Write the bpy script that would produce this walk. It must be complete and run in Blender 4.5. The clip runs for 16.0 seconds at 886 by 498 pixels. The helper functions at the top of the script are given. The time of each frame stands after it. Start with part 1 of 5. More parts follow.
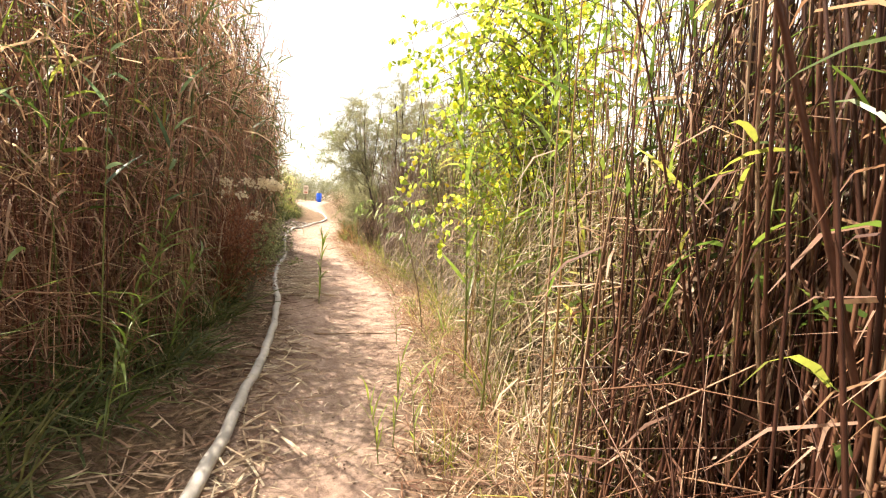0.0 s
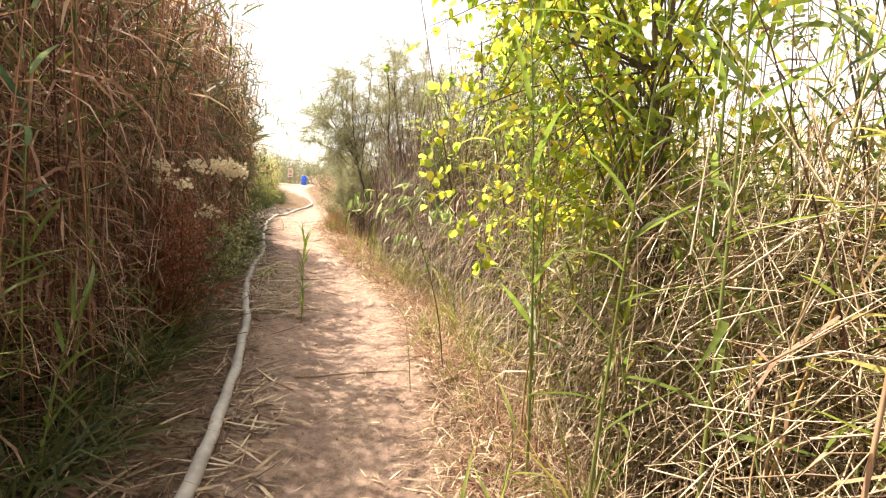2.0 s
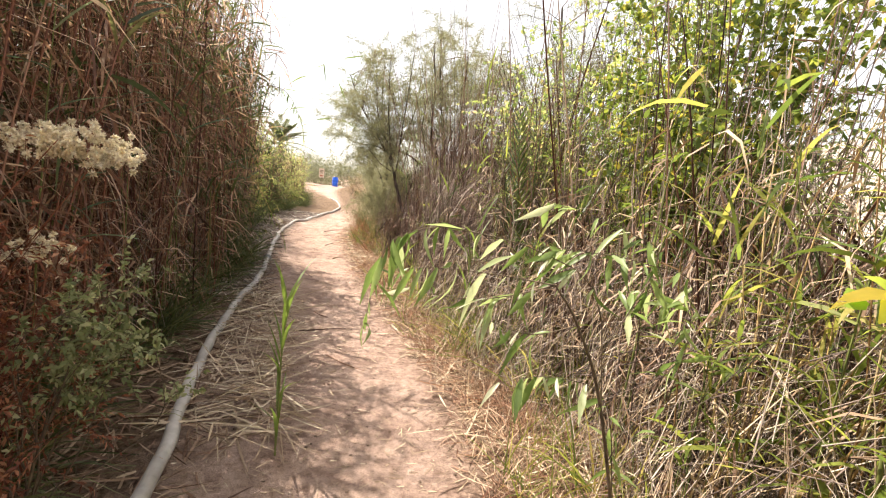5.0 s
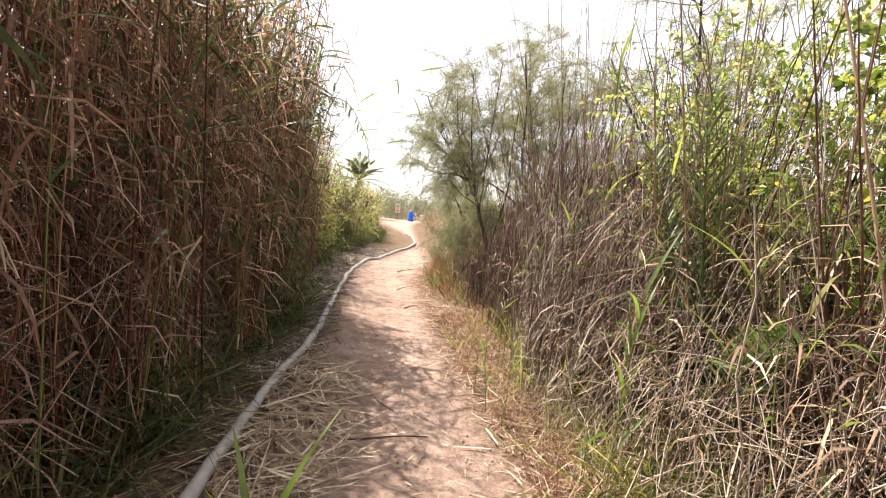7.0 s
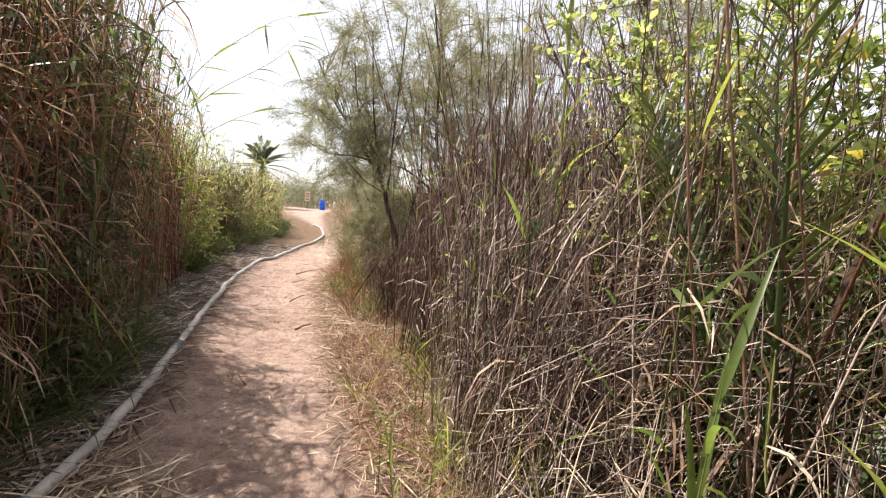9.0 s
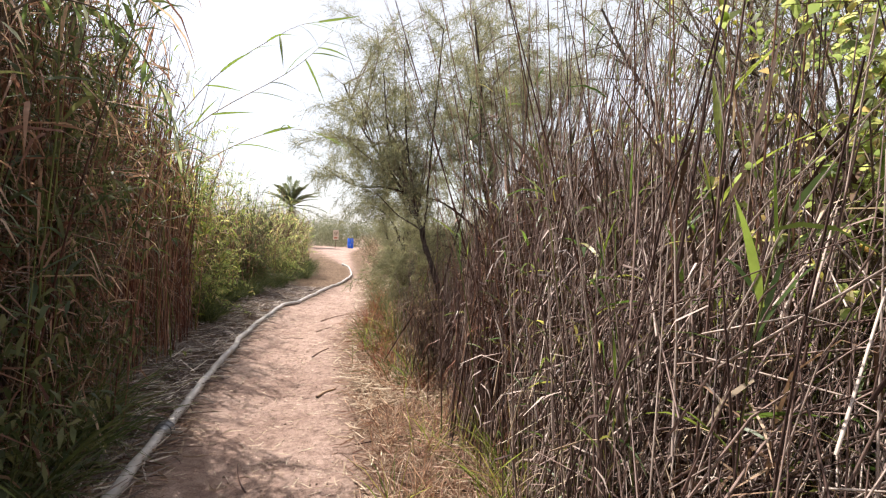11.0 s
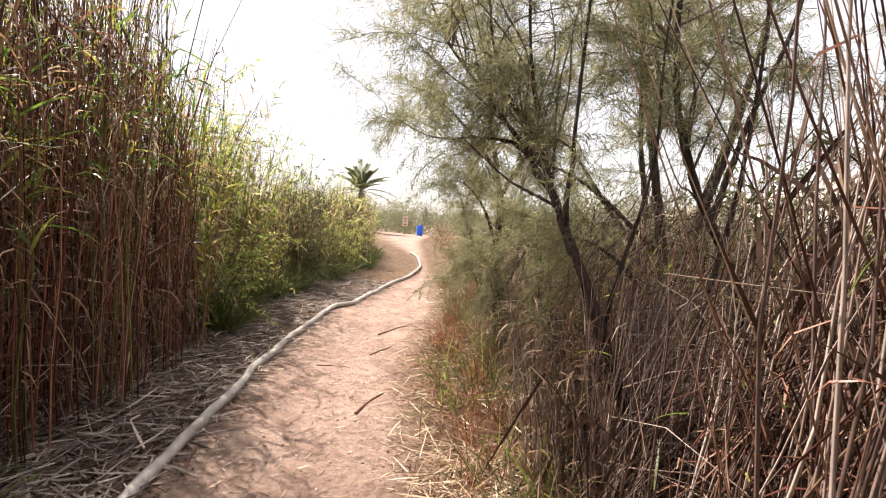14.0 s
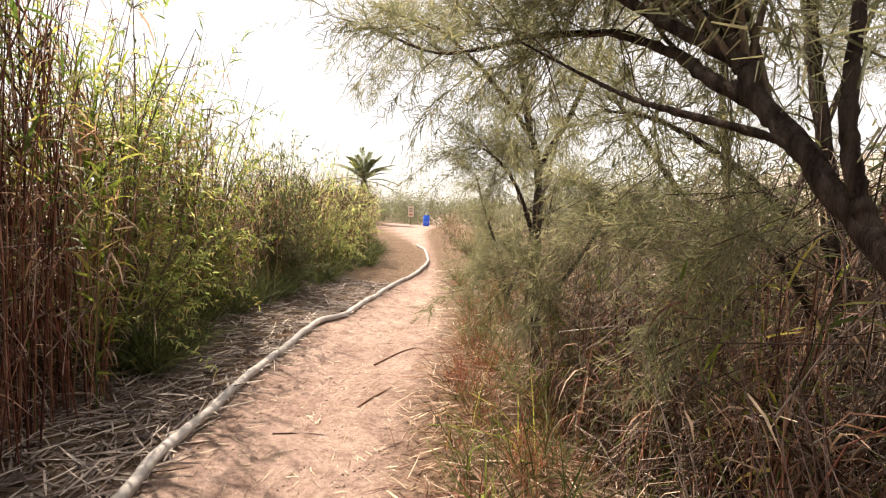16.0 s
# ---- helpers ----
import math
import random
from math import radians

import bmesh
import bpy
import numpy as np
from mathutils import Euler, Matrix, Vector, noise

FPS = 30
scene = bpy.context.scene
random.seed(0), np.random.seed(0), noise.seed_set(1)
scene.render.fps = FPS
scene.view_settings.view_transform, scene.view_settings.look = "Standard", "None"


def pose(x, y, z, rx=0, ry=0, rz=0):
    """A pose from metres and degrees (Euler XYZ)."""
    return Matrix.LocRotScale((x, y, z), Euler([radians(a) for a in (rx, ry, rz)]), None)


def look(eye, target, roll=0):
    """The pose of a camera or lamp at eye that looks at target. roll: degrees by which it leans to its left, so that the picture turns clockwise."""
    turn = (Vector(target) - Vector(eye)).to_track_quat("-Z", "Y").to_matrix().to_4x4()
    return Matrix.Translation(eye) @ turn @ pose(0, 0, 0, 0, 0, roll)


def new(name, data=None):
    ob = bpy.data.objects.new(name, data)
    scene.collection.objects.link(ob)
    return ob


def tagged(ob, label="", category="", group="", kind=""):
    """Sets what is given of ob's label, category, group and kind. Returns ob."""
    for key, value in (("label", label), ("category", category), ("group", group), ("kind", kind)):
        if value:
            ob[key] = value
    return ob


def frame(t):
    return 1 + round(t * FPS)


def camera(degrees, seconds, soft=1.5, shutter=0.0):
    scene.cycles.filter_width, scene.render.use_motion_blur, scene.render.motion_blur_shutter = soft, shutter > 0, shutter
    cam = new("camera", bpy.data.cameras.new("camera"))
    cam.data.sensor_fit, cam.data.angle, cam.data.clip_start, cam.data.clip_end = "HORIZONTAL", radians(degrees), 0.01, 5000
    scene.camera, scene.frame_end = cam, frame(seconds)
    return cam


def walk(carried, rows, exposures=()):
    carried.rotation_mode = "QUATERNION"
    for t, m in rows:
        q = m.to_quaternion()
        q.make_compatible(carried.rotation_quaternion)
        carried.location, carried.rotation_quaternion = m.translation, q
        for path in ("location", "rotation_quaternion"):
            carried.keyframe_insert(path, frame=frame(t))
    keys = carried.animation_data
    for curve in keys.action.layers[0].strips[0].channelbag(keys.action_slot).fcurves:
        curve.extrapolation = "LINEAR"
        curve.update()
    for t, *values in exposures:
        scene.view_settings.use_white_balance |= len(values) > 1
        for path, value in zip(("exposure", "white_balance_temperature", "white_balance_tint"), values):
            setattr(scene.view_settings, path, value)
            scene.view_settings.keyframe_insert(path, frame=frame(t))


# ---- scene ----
cam = camera(87.0, 16.0, soft=1.2)
PATH = [
    (0, (0.847, 1.189, 1.603), (1.199, 3.147, 1.396), 3.9),
    (0.5, (0.776, 1.573, 1.599), (1.156, 3.526, 1.402), 3.4),
    (1, (0.782, 1.921, 1.622), (1.21, 3.862, 1.404), 3.9),
    (1.5, (0.817, 2.34, 1.59), (1.25, 4.275, 1.326), 4.3),
    (2, (0.779, 2.75, 1.636), (1.183, 4.688, 1.354), 3.3),
    (2.5, (0.721, 3.154, 1.627), (1.134, 5.093, 1.36), 3.0),
    (3, (0.81, 3.549, 1.599), (1.231, 5.481, 1.302), 4.4),
    (3.2, (0.838, 3.744, 1.609), (1.246, 5.683, 1.339), 5.0),
    (5.3, (0.77, 5.547, 1.632), (0.987, 7.518, 1.366), 5.7),
    (5.5, (0.725, 5.693, 1.622), (0.88, 7.67, 1.368), 5.8),
    (6, (0.632, 6.078, 1.626), (0.708, 8.065, 1.412), 6.5),
    (6.5, (0.64, 6.61, 1.647), (0.587, 8.602, 1.472), 4.7),
    (7, (0.671, 7.047, 1.612), (0.631, 9.04, 1.459), 4.7),
    (7.5, (0.789, 7.43, 1.617), (0.855, 9.42, 1.435), 4.9),
    (8, (0.881, 7.882, 1.625), (1.103, 9.859, 1.425), 4.9),
    (8.2, (0.883, 8.06, 1.639), (1.139, 10.033, 1.436), 4.7),
    (10.3, (0.841, 9.265, 1.733), (1.134, 11.242, 1.674), 0.6),
    (10.5, (0.806, 9.395, 1.728), (1.058, 11.379, 1.695), 0.6),
    (11, (0.792, 9.704, 1.695), (0.98, 11.695, 1.649), 1.5),
    (11.5, (0.808, 10.139, 1.677), (0.957, 12.133, 1.613), 2.4),
    (12, (0.728, 10.561, 1.675), (0.792, 12.556, 1.557), 2.8),
    (12.5, (0.678, 11.007, 1.669), (0.694, 12.999, 1.496), 4.3),
    (13, (0.697, 11.434, 1.653), (0.76, 13.426, 1.477), 5.2),
    (13.5, (0.598, 11.926, 1.69), (0.596, 13.922, 1.562), 3.8),
    (14, (0.482, 12.401, 1.642), (0.384, 14.396, 1.538), 3.4),
    (14.5, (0.47, 12.887, 1.606), (0.355, 14.878, 1.459), 2.3),
    (15, (0.361, 13.34, 1.703), (0.211, 15.329, 1.56), 2.5),
    (15.5, (0.301, 13.83, 1.634), (0.127, 15.818, 1.5), 1.4),
    (16, (0.284, 14.268, 1.609), (0.158, 16.258, 1.46), 1.9),
]
EXPOSURES = [(0, 1.54, 7400, 10), (1.5, 1.52, 7400, 10), (3, 1.34, 7300, 10), (5.5, 1.23, 6800, 11), (8, 1.08, 6600, 12), (10.5, 0.69, 6350, 13), (11.2, 0.84, 6350, 13), (11.8, 0.98, 6400, 13), (13, 1.04, 6450, 14), (14.5, 0.94, 7000, 15), (16, 0.94, 7200, 15)]

walk(cam, [(t, look(e, g, r)) for t, e, g, r in PATH], EXPOSURES)

# ---- world and sun ----
SUN_TO = Vector((-0.50, 0.42, 1.05)).normalized()
world = bpy.data.worlds.new("sky")
scene.world = world
world.use_nodes = True
wn = world.node_tree
sky = wn.nodes.new("ShaderNodeTexSky")
sky.sky_type, sky.sun_disc = "NISHITA", False
sky.sun_elevation = math.asin(SUN_TO.z)
sky.sun_rotation = math.atan2(SUN_TO.x, SUN_TO.y)
sky.air_density, sky.dust_density, sky.ozone_density = 1.0, 2.0, 0.6
haze = wn.nodes.new("ShaderNodeMix")
haze.data_type = "RGBA"
haze.inputs[0].default_value = 0.6
haze.inputs[7].default_value = (7.8, 7.7, 7.6, 1)
wn.links.new(sky.outputs["Color"], haze.inputs[6])
wn.links.new(haze.outputs[2], wn.nodes["Background"].inputs["Color"])
wn.nodes["Background"].inputs["Strength"].default_value = 0.10
sun = new("sun", bpy.data.lights.new("sun", "SUN"))
sun.data.energy, sun.data.angle, sun.data.color = 5.0, radians(0.6), (1.0, 0.93, 0.82)
sun.matrix_world = look(SUN_TO * 40, (0, 0, 0))


# ---- materials ----
def shader(name):
    m = bpy.data.materials.new(name)
    m.use_nodes = True
    nt = m.node_tree
    nt.nodes.clear()
    out = nt.nodes.new("ShaderNodeOutputMaterial")
    return m, nt, out


def ramp_node(nt, stops):
    r = nt.nodes.new("ShaderNodeValToRGB")
    els = r.color_ramp.elements
    while len(els) < len(stops):
        els.new(0.5)
    for e, (p, c) in zip(els, stops):
        e.position, e.color = p, (*c, 1)
    return r


def noise_node(nt, scale, detail=4.0, stretch=(1, 1, 1), rough=0.6):
    tc = nt.nodes.new("ShaderNodeTexCoord")
    mp = nt.nodes.new("ShaderNodeMapping")
    mp.inputs["Scale"].default_value = stretch
    n = nt.nodes.new("ShaderNodeTexNoise")
    n.inputs["Scale"].default_value, n.inputs["Detail"].default_value = scale, detail
    n.inputs["Roughness"].default_value = rough
    nt.links.new(tc.outputs["Object"], mp.inputs["Vector"])
    nt.links.new(mp.outputs["Vector"], n.inputs["Vector"])
    return n


def mixed(nt, a, b, fac, mode="MIX"):
    m = nt.nodes.new("ShaderNodeMix")
    m.data_type, m.blend_type = "RGBA", mode
    for key, v in ((0, fac), (6, a), (7, b)):
        if isinstance(v, (tuple, float, int)):
            m.inputs[key].default_value = (*v, 1) if isinstance(v, tuple) else v
        else:
            nt.links.new(v, m.inputs[key])
    return m.outputs[2]


def plant(name, stops, through_light=0.0, rough=0.6, by_object=False, mottled=0.5, grain=(60, 60, 4), glossy=0.3):
    """Vegetation: a colour for each island (or object), mottled, with some light let through."""
    m, nt, out = shader(name)
    if by_object:
        src = nt.nodes.new("ShaderNodeObjectInfo").outputs["Random"]
    else:
        src = nt.nodes.new("ShaderNodeNewGeometry").outputs["Random Per Island"]
    rp = ramp_node(nt, stops)
    nt.links.new(src, rp.inputs[0])
    n1 = noise_node(nt, 1.0, 5, grain)
    dark = ramp_node(nt, [(0.3, (0.45, 0.42, 0.4)), (0.65, (1.15, 1.15, 1.15))])
    nt.links.new(n1.outputs[0], dark.inputs[0])
    col = mixed(nt, rp.outputs[0], dark.outputs[0], mottled, "MULTIPLY")
    b = nt.nodes.new("ShaderNodeBsdfPrincipled")
    b.inputs["Roughness"].default_value = rough
    b.inputs["Specular IOR Level"].default_value = glossy
    nt.links.new(col, b.inputs["Base Color"])
    last = b.outputs[0]
    if through_light:
        tr = nt.nodes.new("ShaderNodeBsdfTranslucent")
        warm = mixed(nt, col, (1.0, 0.95, 0.45), 0.35, "MULTIPLY")
        gain = mixed(nt, warm, (1.9, 1.9, 1.9), 1.0, "MULTIPLY")
        nt.links.new(gain, tr.inputs[0])
        mx = nt.nodes.new("ShaderNodeMixShader")
        mx.inputs[0].default_value = through_light
        nt.links.new(last, mx.inputs[1])
        nt.links.new(tr.outputs[0], mx.inputs[2])
        last = mx.outputs[0]
    nt.links.new(last, out.inputs[0])
    return m


def plain(name, a, b, scale=8.0, rough=0.6, metal=0.0, bump=0.2, stretch=(1, 1, 1), spec=0.4):
    """A surface of two tones, mixed by noise at two scales, with fine relief."""
    m, nt, out = shader(name)
    n1, n2 = noise_node(nt, scale, 6, stretch), noise_node(nt, scale * 9, 4, stretch)
    r1 = ramp_node(nt, [(0.35, a), (0.65, b)])
    nt.links.new(n1.outputs[0], r1.inputs[0])
    r2 = ramp_node(nt, [(0.3, (0.7, 0.7, 0.7)), (0.7, (1.1, 1.1, 1.1))])
    nt.links.new(n2.outputs[0], r2.inputs[0])
    col = mixed(nt, r1.outputs[0], r2.outputs[0], 0.6, "MULTIPLY")
    p = nt.nodes.new("ShaderNodeBsdfPrincipled")
    p.inputs["Roughness"].default_value, p.inputs["Metallic"].default_value = rough, metal
    p.inputs["Specular IOR Level"].default_value = spec
    nt.links.new(col, p.inputs["Base Color"])
    bp = nt.nodes.new("ShaderNodeBump")
    bp.inputs["Strength"].default_value, bp.inputs["Distance"].default_value = bump, 0.01
    nt.links.new(n2.outputs[0], bp.inputs["Height"])
    nt.links.new(bp.outputs[0], p.inputs["Normal"])
    nt.links.new(p.outputs[0], out.inputs[0])
    return m


def earth():
    """Trodden earth on the track, darker humus beside it."""
    m, nt, out = shader("earth")
    at = nt.nodes.new("ShaderNodeAttribute")
    at.attribute_name = "track"
    n1, n2, n3, n4 = noise_node(nt, 1.3, 6), noise_node(nt, 22, 6), noise_node(nt, 150, 4, rough=0.75), noise_node(nt, 5.5, 5)
    base = ramp_node(nt, [(0.3, (0.34, 0.236, 0.196)), (0.7, (0.51, 0.375, 0.318))])
    nt.links.new(n1.outputs[0], base.inputs[0])
    humus = ramp_node(nt, [(0.3, (0.10, 0.065, 0.042)), (0.7, (0.24, 0.165, 0.11))])
    nt.links.new(n2.outputs[0], humus.inputs[0])
    add = nt.nodes.new("ShaderNodeMath")
    add.operation = "MULTIPLY_ADD"
    add.inputs[1].default_value, add.inputs[2].default_value = 0.55, -0.27
    nt.links.new(n2.outputs[0], add.inputs[0])
    fac = nt.nodes.new("ShaderNodeMath")
    fac.operation, fac.use_clamp = "ADD", True
    nt.links.new(add.outputs[0], fac.inputs[0])
    nt.links.new(at.outputs["Fac"], fac.inputs[1])
    col = mixed(nt, humus.outputs[0], base.outputs[0], fac.outputs[0])
    speck = ramp_node(nt, [(0.33, (0.38, 0.34, 0.32)), (0.46, (0.96, 0.96, 0.96)), (0.62, (1.22, 1.2, 1.16))])
    nt.links.new(n3.outputs[0], speck.inputs[0])
    col = mixed(nt, col, speck.outputs[0], 0.9, "MULTIPLY")
    damp = ramp_node(nt, [(0.38, (0.66, 0.62, 0.61)), (0.55, (1.04, 1.04, 1.04))])
    nt.links.new(n4.outputs[0], damp.inputs[0])
    col = mixed(nt, col, damp.outputs[0], 0.7, "MULTIPLY")
    blot = ramp_node(nt, [(0.35, (0.72, 0.69, 0.68)), (0.6, (1.05, 1.05, 1.05))])
    nt.links.new(n2.outputs[0], blot.inputs[0])
    col = mixed(nt, col, blot.outputs[0], 0.6, "MULTIPLY")
    p = nt.nodes.new("ShaderNodeBsdfPrincipled")
    p.inputs["Roughness"].default_value = 0.95
    p.inputs["Specular IOR Level"].default_value = 0.15
    nt.links.new(col, p.inputs["Base Color"])
    hs = mixed(nt, n2.outputs[0], n3.outputs[0], 0.4)
    bp = nt.nodes.new("ShaderNodeBump")
    bp.inputs["Strength"].default_value, bp.inputs["Distance"].default_value = 1.0, 0.035
    nt.links.new(hs, bp.inputs["Height"])
    nt.links.new(bp.outputs[0], p.inputs["Normal"])
    nt.links.new(p.outputs[0], out.inputs[0])
    return m


M_EARTH = earth()
M_CANE_RED = plant("cane_red_brown", [(0, (0.055, 0.020, 0.016)), (0.4, (0.175, 0.064, 0.044)), (0.75, (0.34, 0.150, 0.098)), (1, (0.57, 0.35, 0.24))], rough=0.42, grain=(40, 40, 5), mottled=0.75)
M_OCHRE = plant("ochre_cane", [(0, (0.14, 0.075, 0.03)), (0.4, (0.34, 0.205, 0.085)), (0.8, (0.52, 0.36, 0.17)), (1, (0.70, 0.55, 0.32))], rough=0.45, grain=(40, 40, 5), mottled=0.7)
M_CANE_GREY = plant("cane_grey_brown", [(0, (0.06, 0.036, 0.033)), (0.35, (0.17, 0.11, 0.094)), (0.7, (0.34, 0.25, 0.215)), (1, (0.62, 0.52, 0.46))], rough=0.5, grain=(40, 40, 5), mottled=0.75)
M_CANE_PIECE = plant("cane_picked", [(0, (0.035, 0.015, 0.012)), (0.4, (0.12, 0.052, 0.034)), (0.75, (0.26, 0.14, 0.09)), (1, (0.48, 0.34, 0.23))], rough=0.4, by_object=True, grain=(50, 50, 6), mottled=0.8)
M_CANE_DARK = plant("cane_dark_brown", [(0, (0.03, 0.012, 0.010)), (0.4, (0.10, 0.042, 0.028)), (0.75, (0.22, 0.11, 0.07)), (1, (0.44, 0.29, 0.19))], rough=0.42, grain=(40, 40, 5), mottled=0.75)
M_CANE_GREEN = plant("cane_green", [(0, (0.10, 0.13, 0.04)), (0.6, (0.20, 0.23, 0.07)), (1, (0.33, 0.30, 0.12))], rough=0.5)
M_DRY = plant("dry_leaf", [(0, (0.13, 0.075, 0.05)), (0.4, (0.30, 0.195, 0.13)), (0.8, (0.50, 0.37, 0.26)), (1, (0.74, 0.63, 0.48))], 0.16, grain=(25, 25, 25))
M_DRY_RED = plant("dry_red_leaf", [(0, (0.12, 0.052, 0.040)), (0.5, (0.29, 0.165, 0.118)), (0.85, (0.47, 0.315, 0.235)), (1, (0.70, 0.55, 0.43))], 0.38, grain=(25, 25, 25))
M_GREEN = plant("green_leaf", [(0, (0.05, 0.09, 0.022)), (0.45, (0.10, 0.16, 0.035)), (0.8, (0.18, 0.23, 0.05)), (1, (0.40, 0.36, 0.10))], 0.5, 0.4, grain=(20, 20, 20), glossy=0.5)
M_OLIVE = plant("olive_leaf", [(0, (0.04, 0.058, 0.022)), (0.6, (0.09, 0.11, 0.042)), (1, (0.19, 0.19, 0.085))], 0.35, 0.5, grain=(20, 20, 20))
M_YELLOW = plant("yellow_green_leaf", [(0, (0.16, 0.24, 0.05)), (0.5, (0.30, 0.37, 0.07)), (0.85, (0.46, 0.46, 0.08)), (1, (0.60, 0.45, 0.08))], 0.75, 0.4, grain=(30, 30, 30), glossy=0.45, mottled=0.25)
M_LIME = plant("lime_leaf", [(0, (0.08, 0.12, 0.03)), (0.45, (0.16, 0.21, 0.045)), (0.8, (0.28, 0.31, 0.07)), (1, (0.48, 0.40, 0.14))], 0.5, 0.45, grain=(20, 20, 20))
M_BLUE_GREEN = plant("blue_green_leaf", [(0, (0.06, 0.10, 0.06)), (0.6, (0.12, 0.18, 0.11)), (1, (0.22, 0.28, 0.17))], 0.4, 0.4, by_object=True, mottled=0.3, glossy=0.5)
M_LEMON = plant("lemon_leaf", [(0, (0.14, 0.20, 0.07)), (0.5, (0.26, 0.32, 0.115)), (0.85, (0.42, 0.42, 0.19)), (1, (0.52, 0.38, 0.19))], 0.65, 0.5, grain=(20, 20, 20), mottled=0.4)
M_VINE = plant("vine_leaf", [(0, (0.07, 0.11, 0.03)), (0.5, (0.15, 0.20, 0.045)), (0.85, (0.27, 0.30, 0.06)), (1, (0.50, 0.40, 0.08))], 0.5, 0.4, grain=(20, 20, 20), mottled=0.3, glossy=0.5)
M_PALE = plant("pale_leaf", [(0, (0.13, 0.16, 0.07)), (0.6, (0.25, 0.28, 0.14)), (1, (0.42, 0.42, 0.26))], 0.4, 0.5, grain=(20, 20, 20))
M_NEEDLE = plant("tamarisk_needle", [(0, (0.11, 0.12, 0.075)), (0.6, (0.20, 0.205, 0.13)), (1, (0.33, 0.30, 0.20))], 0.5, 0.7, grain=(10, 10, 10))
M_STRAW = plant("straw", [(0, (0.24, 0.16, 0.11)), (0.4, (0.44, 0.33, 0.23)), (0.8, (0.62, 0.50, 0.36)), (1, (0.78, 0.68, 0.52))], 0.0, 0.6, grain=(30, 30, 30))
# Red-brown straw, also darkened: the shade under the left reeds is in its colour.
M_STRAW_SHADED = plant("brown_straw_shaded", [(0, (0.09, 0.045, 0.03)), (0.5, (0.22, 0.13, 0.085)), (1, (0.46, 0.34, 0.24))], 0.0, 0.7, grain=(30, 30, 30))
M_STRAW_GREY = plant("grey_straw", [(0, (0.08, 0.055, 0.05)), (0.4, (0.21, 0.16, 0.14)), (0.8, (0.43, 0.36, 0.31)), (1, (0.66, 0.58, 0.50))], 0.0, 0.7, grain=(30, 30, 30))
M_DEAD = plant("dead_twig", [(0, (0.035, 0.024, 0.02)), (0.6, (0.11, 0.075, 0.058)), (1, (0.27, 0.20, 0.155))], 0.0, 0.8, grain=(30, 30, 30))
# Dead leaf kept dark so that it stands in for shade inside the thickets.
M_SHADE_LEAF = plant("dead_leaf_shaded", [(0, (0.05, 0.028, 0.02)), (0.6, (0.13, 0.08, 0.055)), (1, (0.26, 0.17, 0.12))], 0.0, 0.8, grain=(25, 25, 25))
M_RUST = plant("rust_red_leaf", [(0, (0.09, 0.028, 0.018)), (0.5, (0.24, 0.085, 0.05)), (0.85, (0.38, 0.16, 0.09)), (1, (0.52, 0.29, 0.17))], 0.2, 0.7, grain=(25, 25, 25))
M_FLOWER = plant("seed_fluff", [(0, (0.60, 0.52, 0.42)), (0.5, (0.76, 0.70, 0.60)), (1, (0.88, 0.84, 0.76))], 0.3, 0.9)
M_BARK = plain("tamarisk_bark", (0.03, 0.021, 0.017), (0.125, 0.095, 0.08), 38, 0.95, bump=1.0, stretch=(1, 1, 0.2), spec=0.1)
M_TWIG = plain("twig", (0.10, 0.07, 0.05), (0.22, 0.16, 0.11), 20, 0.8, bump=0.3)
M_HOSE = plain("hose_sheath", (0.33, 0.30, 0.275), (0.55, 0.51, 0.48), 2.2, 0.6, bump=0.15)
M_METAL = plain("dull_steel", (0.22, 0.22, 0.23), (0.42, 0.42, 0.42), 20, 0.4, 0.8)
M_RUBBER = plain("dark_clamp", (0.035, 0.035, 0.04), (0.16, 0.16, 0.17), 30, 0.45, 0.3)
M_BLUE = plain("blue_plastic", (0.012, 0.11, 0.70), (0.02, 0.15, 0.80), 6, 0.35, bump=0.05)
M_BOARD = plain("sign_board", (0.60, 0.48, 0.36), (0.74, 0.62, 0.50), 9, 0.7)
M_RED = plain("sign_red", (0.35, 0.10, 0.06), (0.46, 0.15, 0.09), 12, 0.7)
M_HILL = plain("hillside", (0.30, 0.25, 0.21), (0.44, 0.38, 0.33), 0.15, 0.95, bump=0.6)


# ---- mesh helpers ----
rng = np.random.default_rng(7)


class Soup:
    """Quads gathered from many small pieces, linked as one mesh."""

    def __init__(self):
        self.v, self.f, self.n = [], [], 0

    def add(self, verts, quads):
        self.v.append(np.asarray(verts, float).reshape(-1, 3))
        self.f.append(np.asarray(quads, int).reshape(-1, 4) + self.n)
        self.n += len(self.v[-1])

    def mesh(self, name, material, smooth=False):
        v, f = np.concatenate(self.v), np.concatenate(self.f)
        me = bpy.data.meshes.new(name)
        me.vertices.add(len(v))
        me.vertices.foreach_set("co", v.astype(np.float32).ravel())
        me.loops.add(f.size)
        me.loops.foreach_set("vertex_index", f.astype(np.int32).ravel())
        me.polygons.add(len(f))
        me.polygons.foreach_set("loop_start", np.arange(0, f.size, 4, dtype=np.int32))
        me.polygons.foreach_set("loop_total", np.full(len(f), 4, dtype=np.int32))
        if smooth:
            me.polygons.foreach_set("use_smooth", np.ones(len(f), dtype=bool))
        me.update(calc_edges=True)
        me.materials.append(material)
        return me

    def part(self, name, material, parent=None, label="", smooth=False, stuff=False):
        if not self.n:
            return None
        ob = new(name, self.mesh(name, material, smooth))
        ob.parent = parent
        return tagged(ob, label, kind="stuff" if stuff else "")


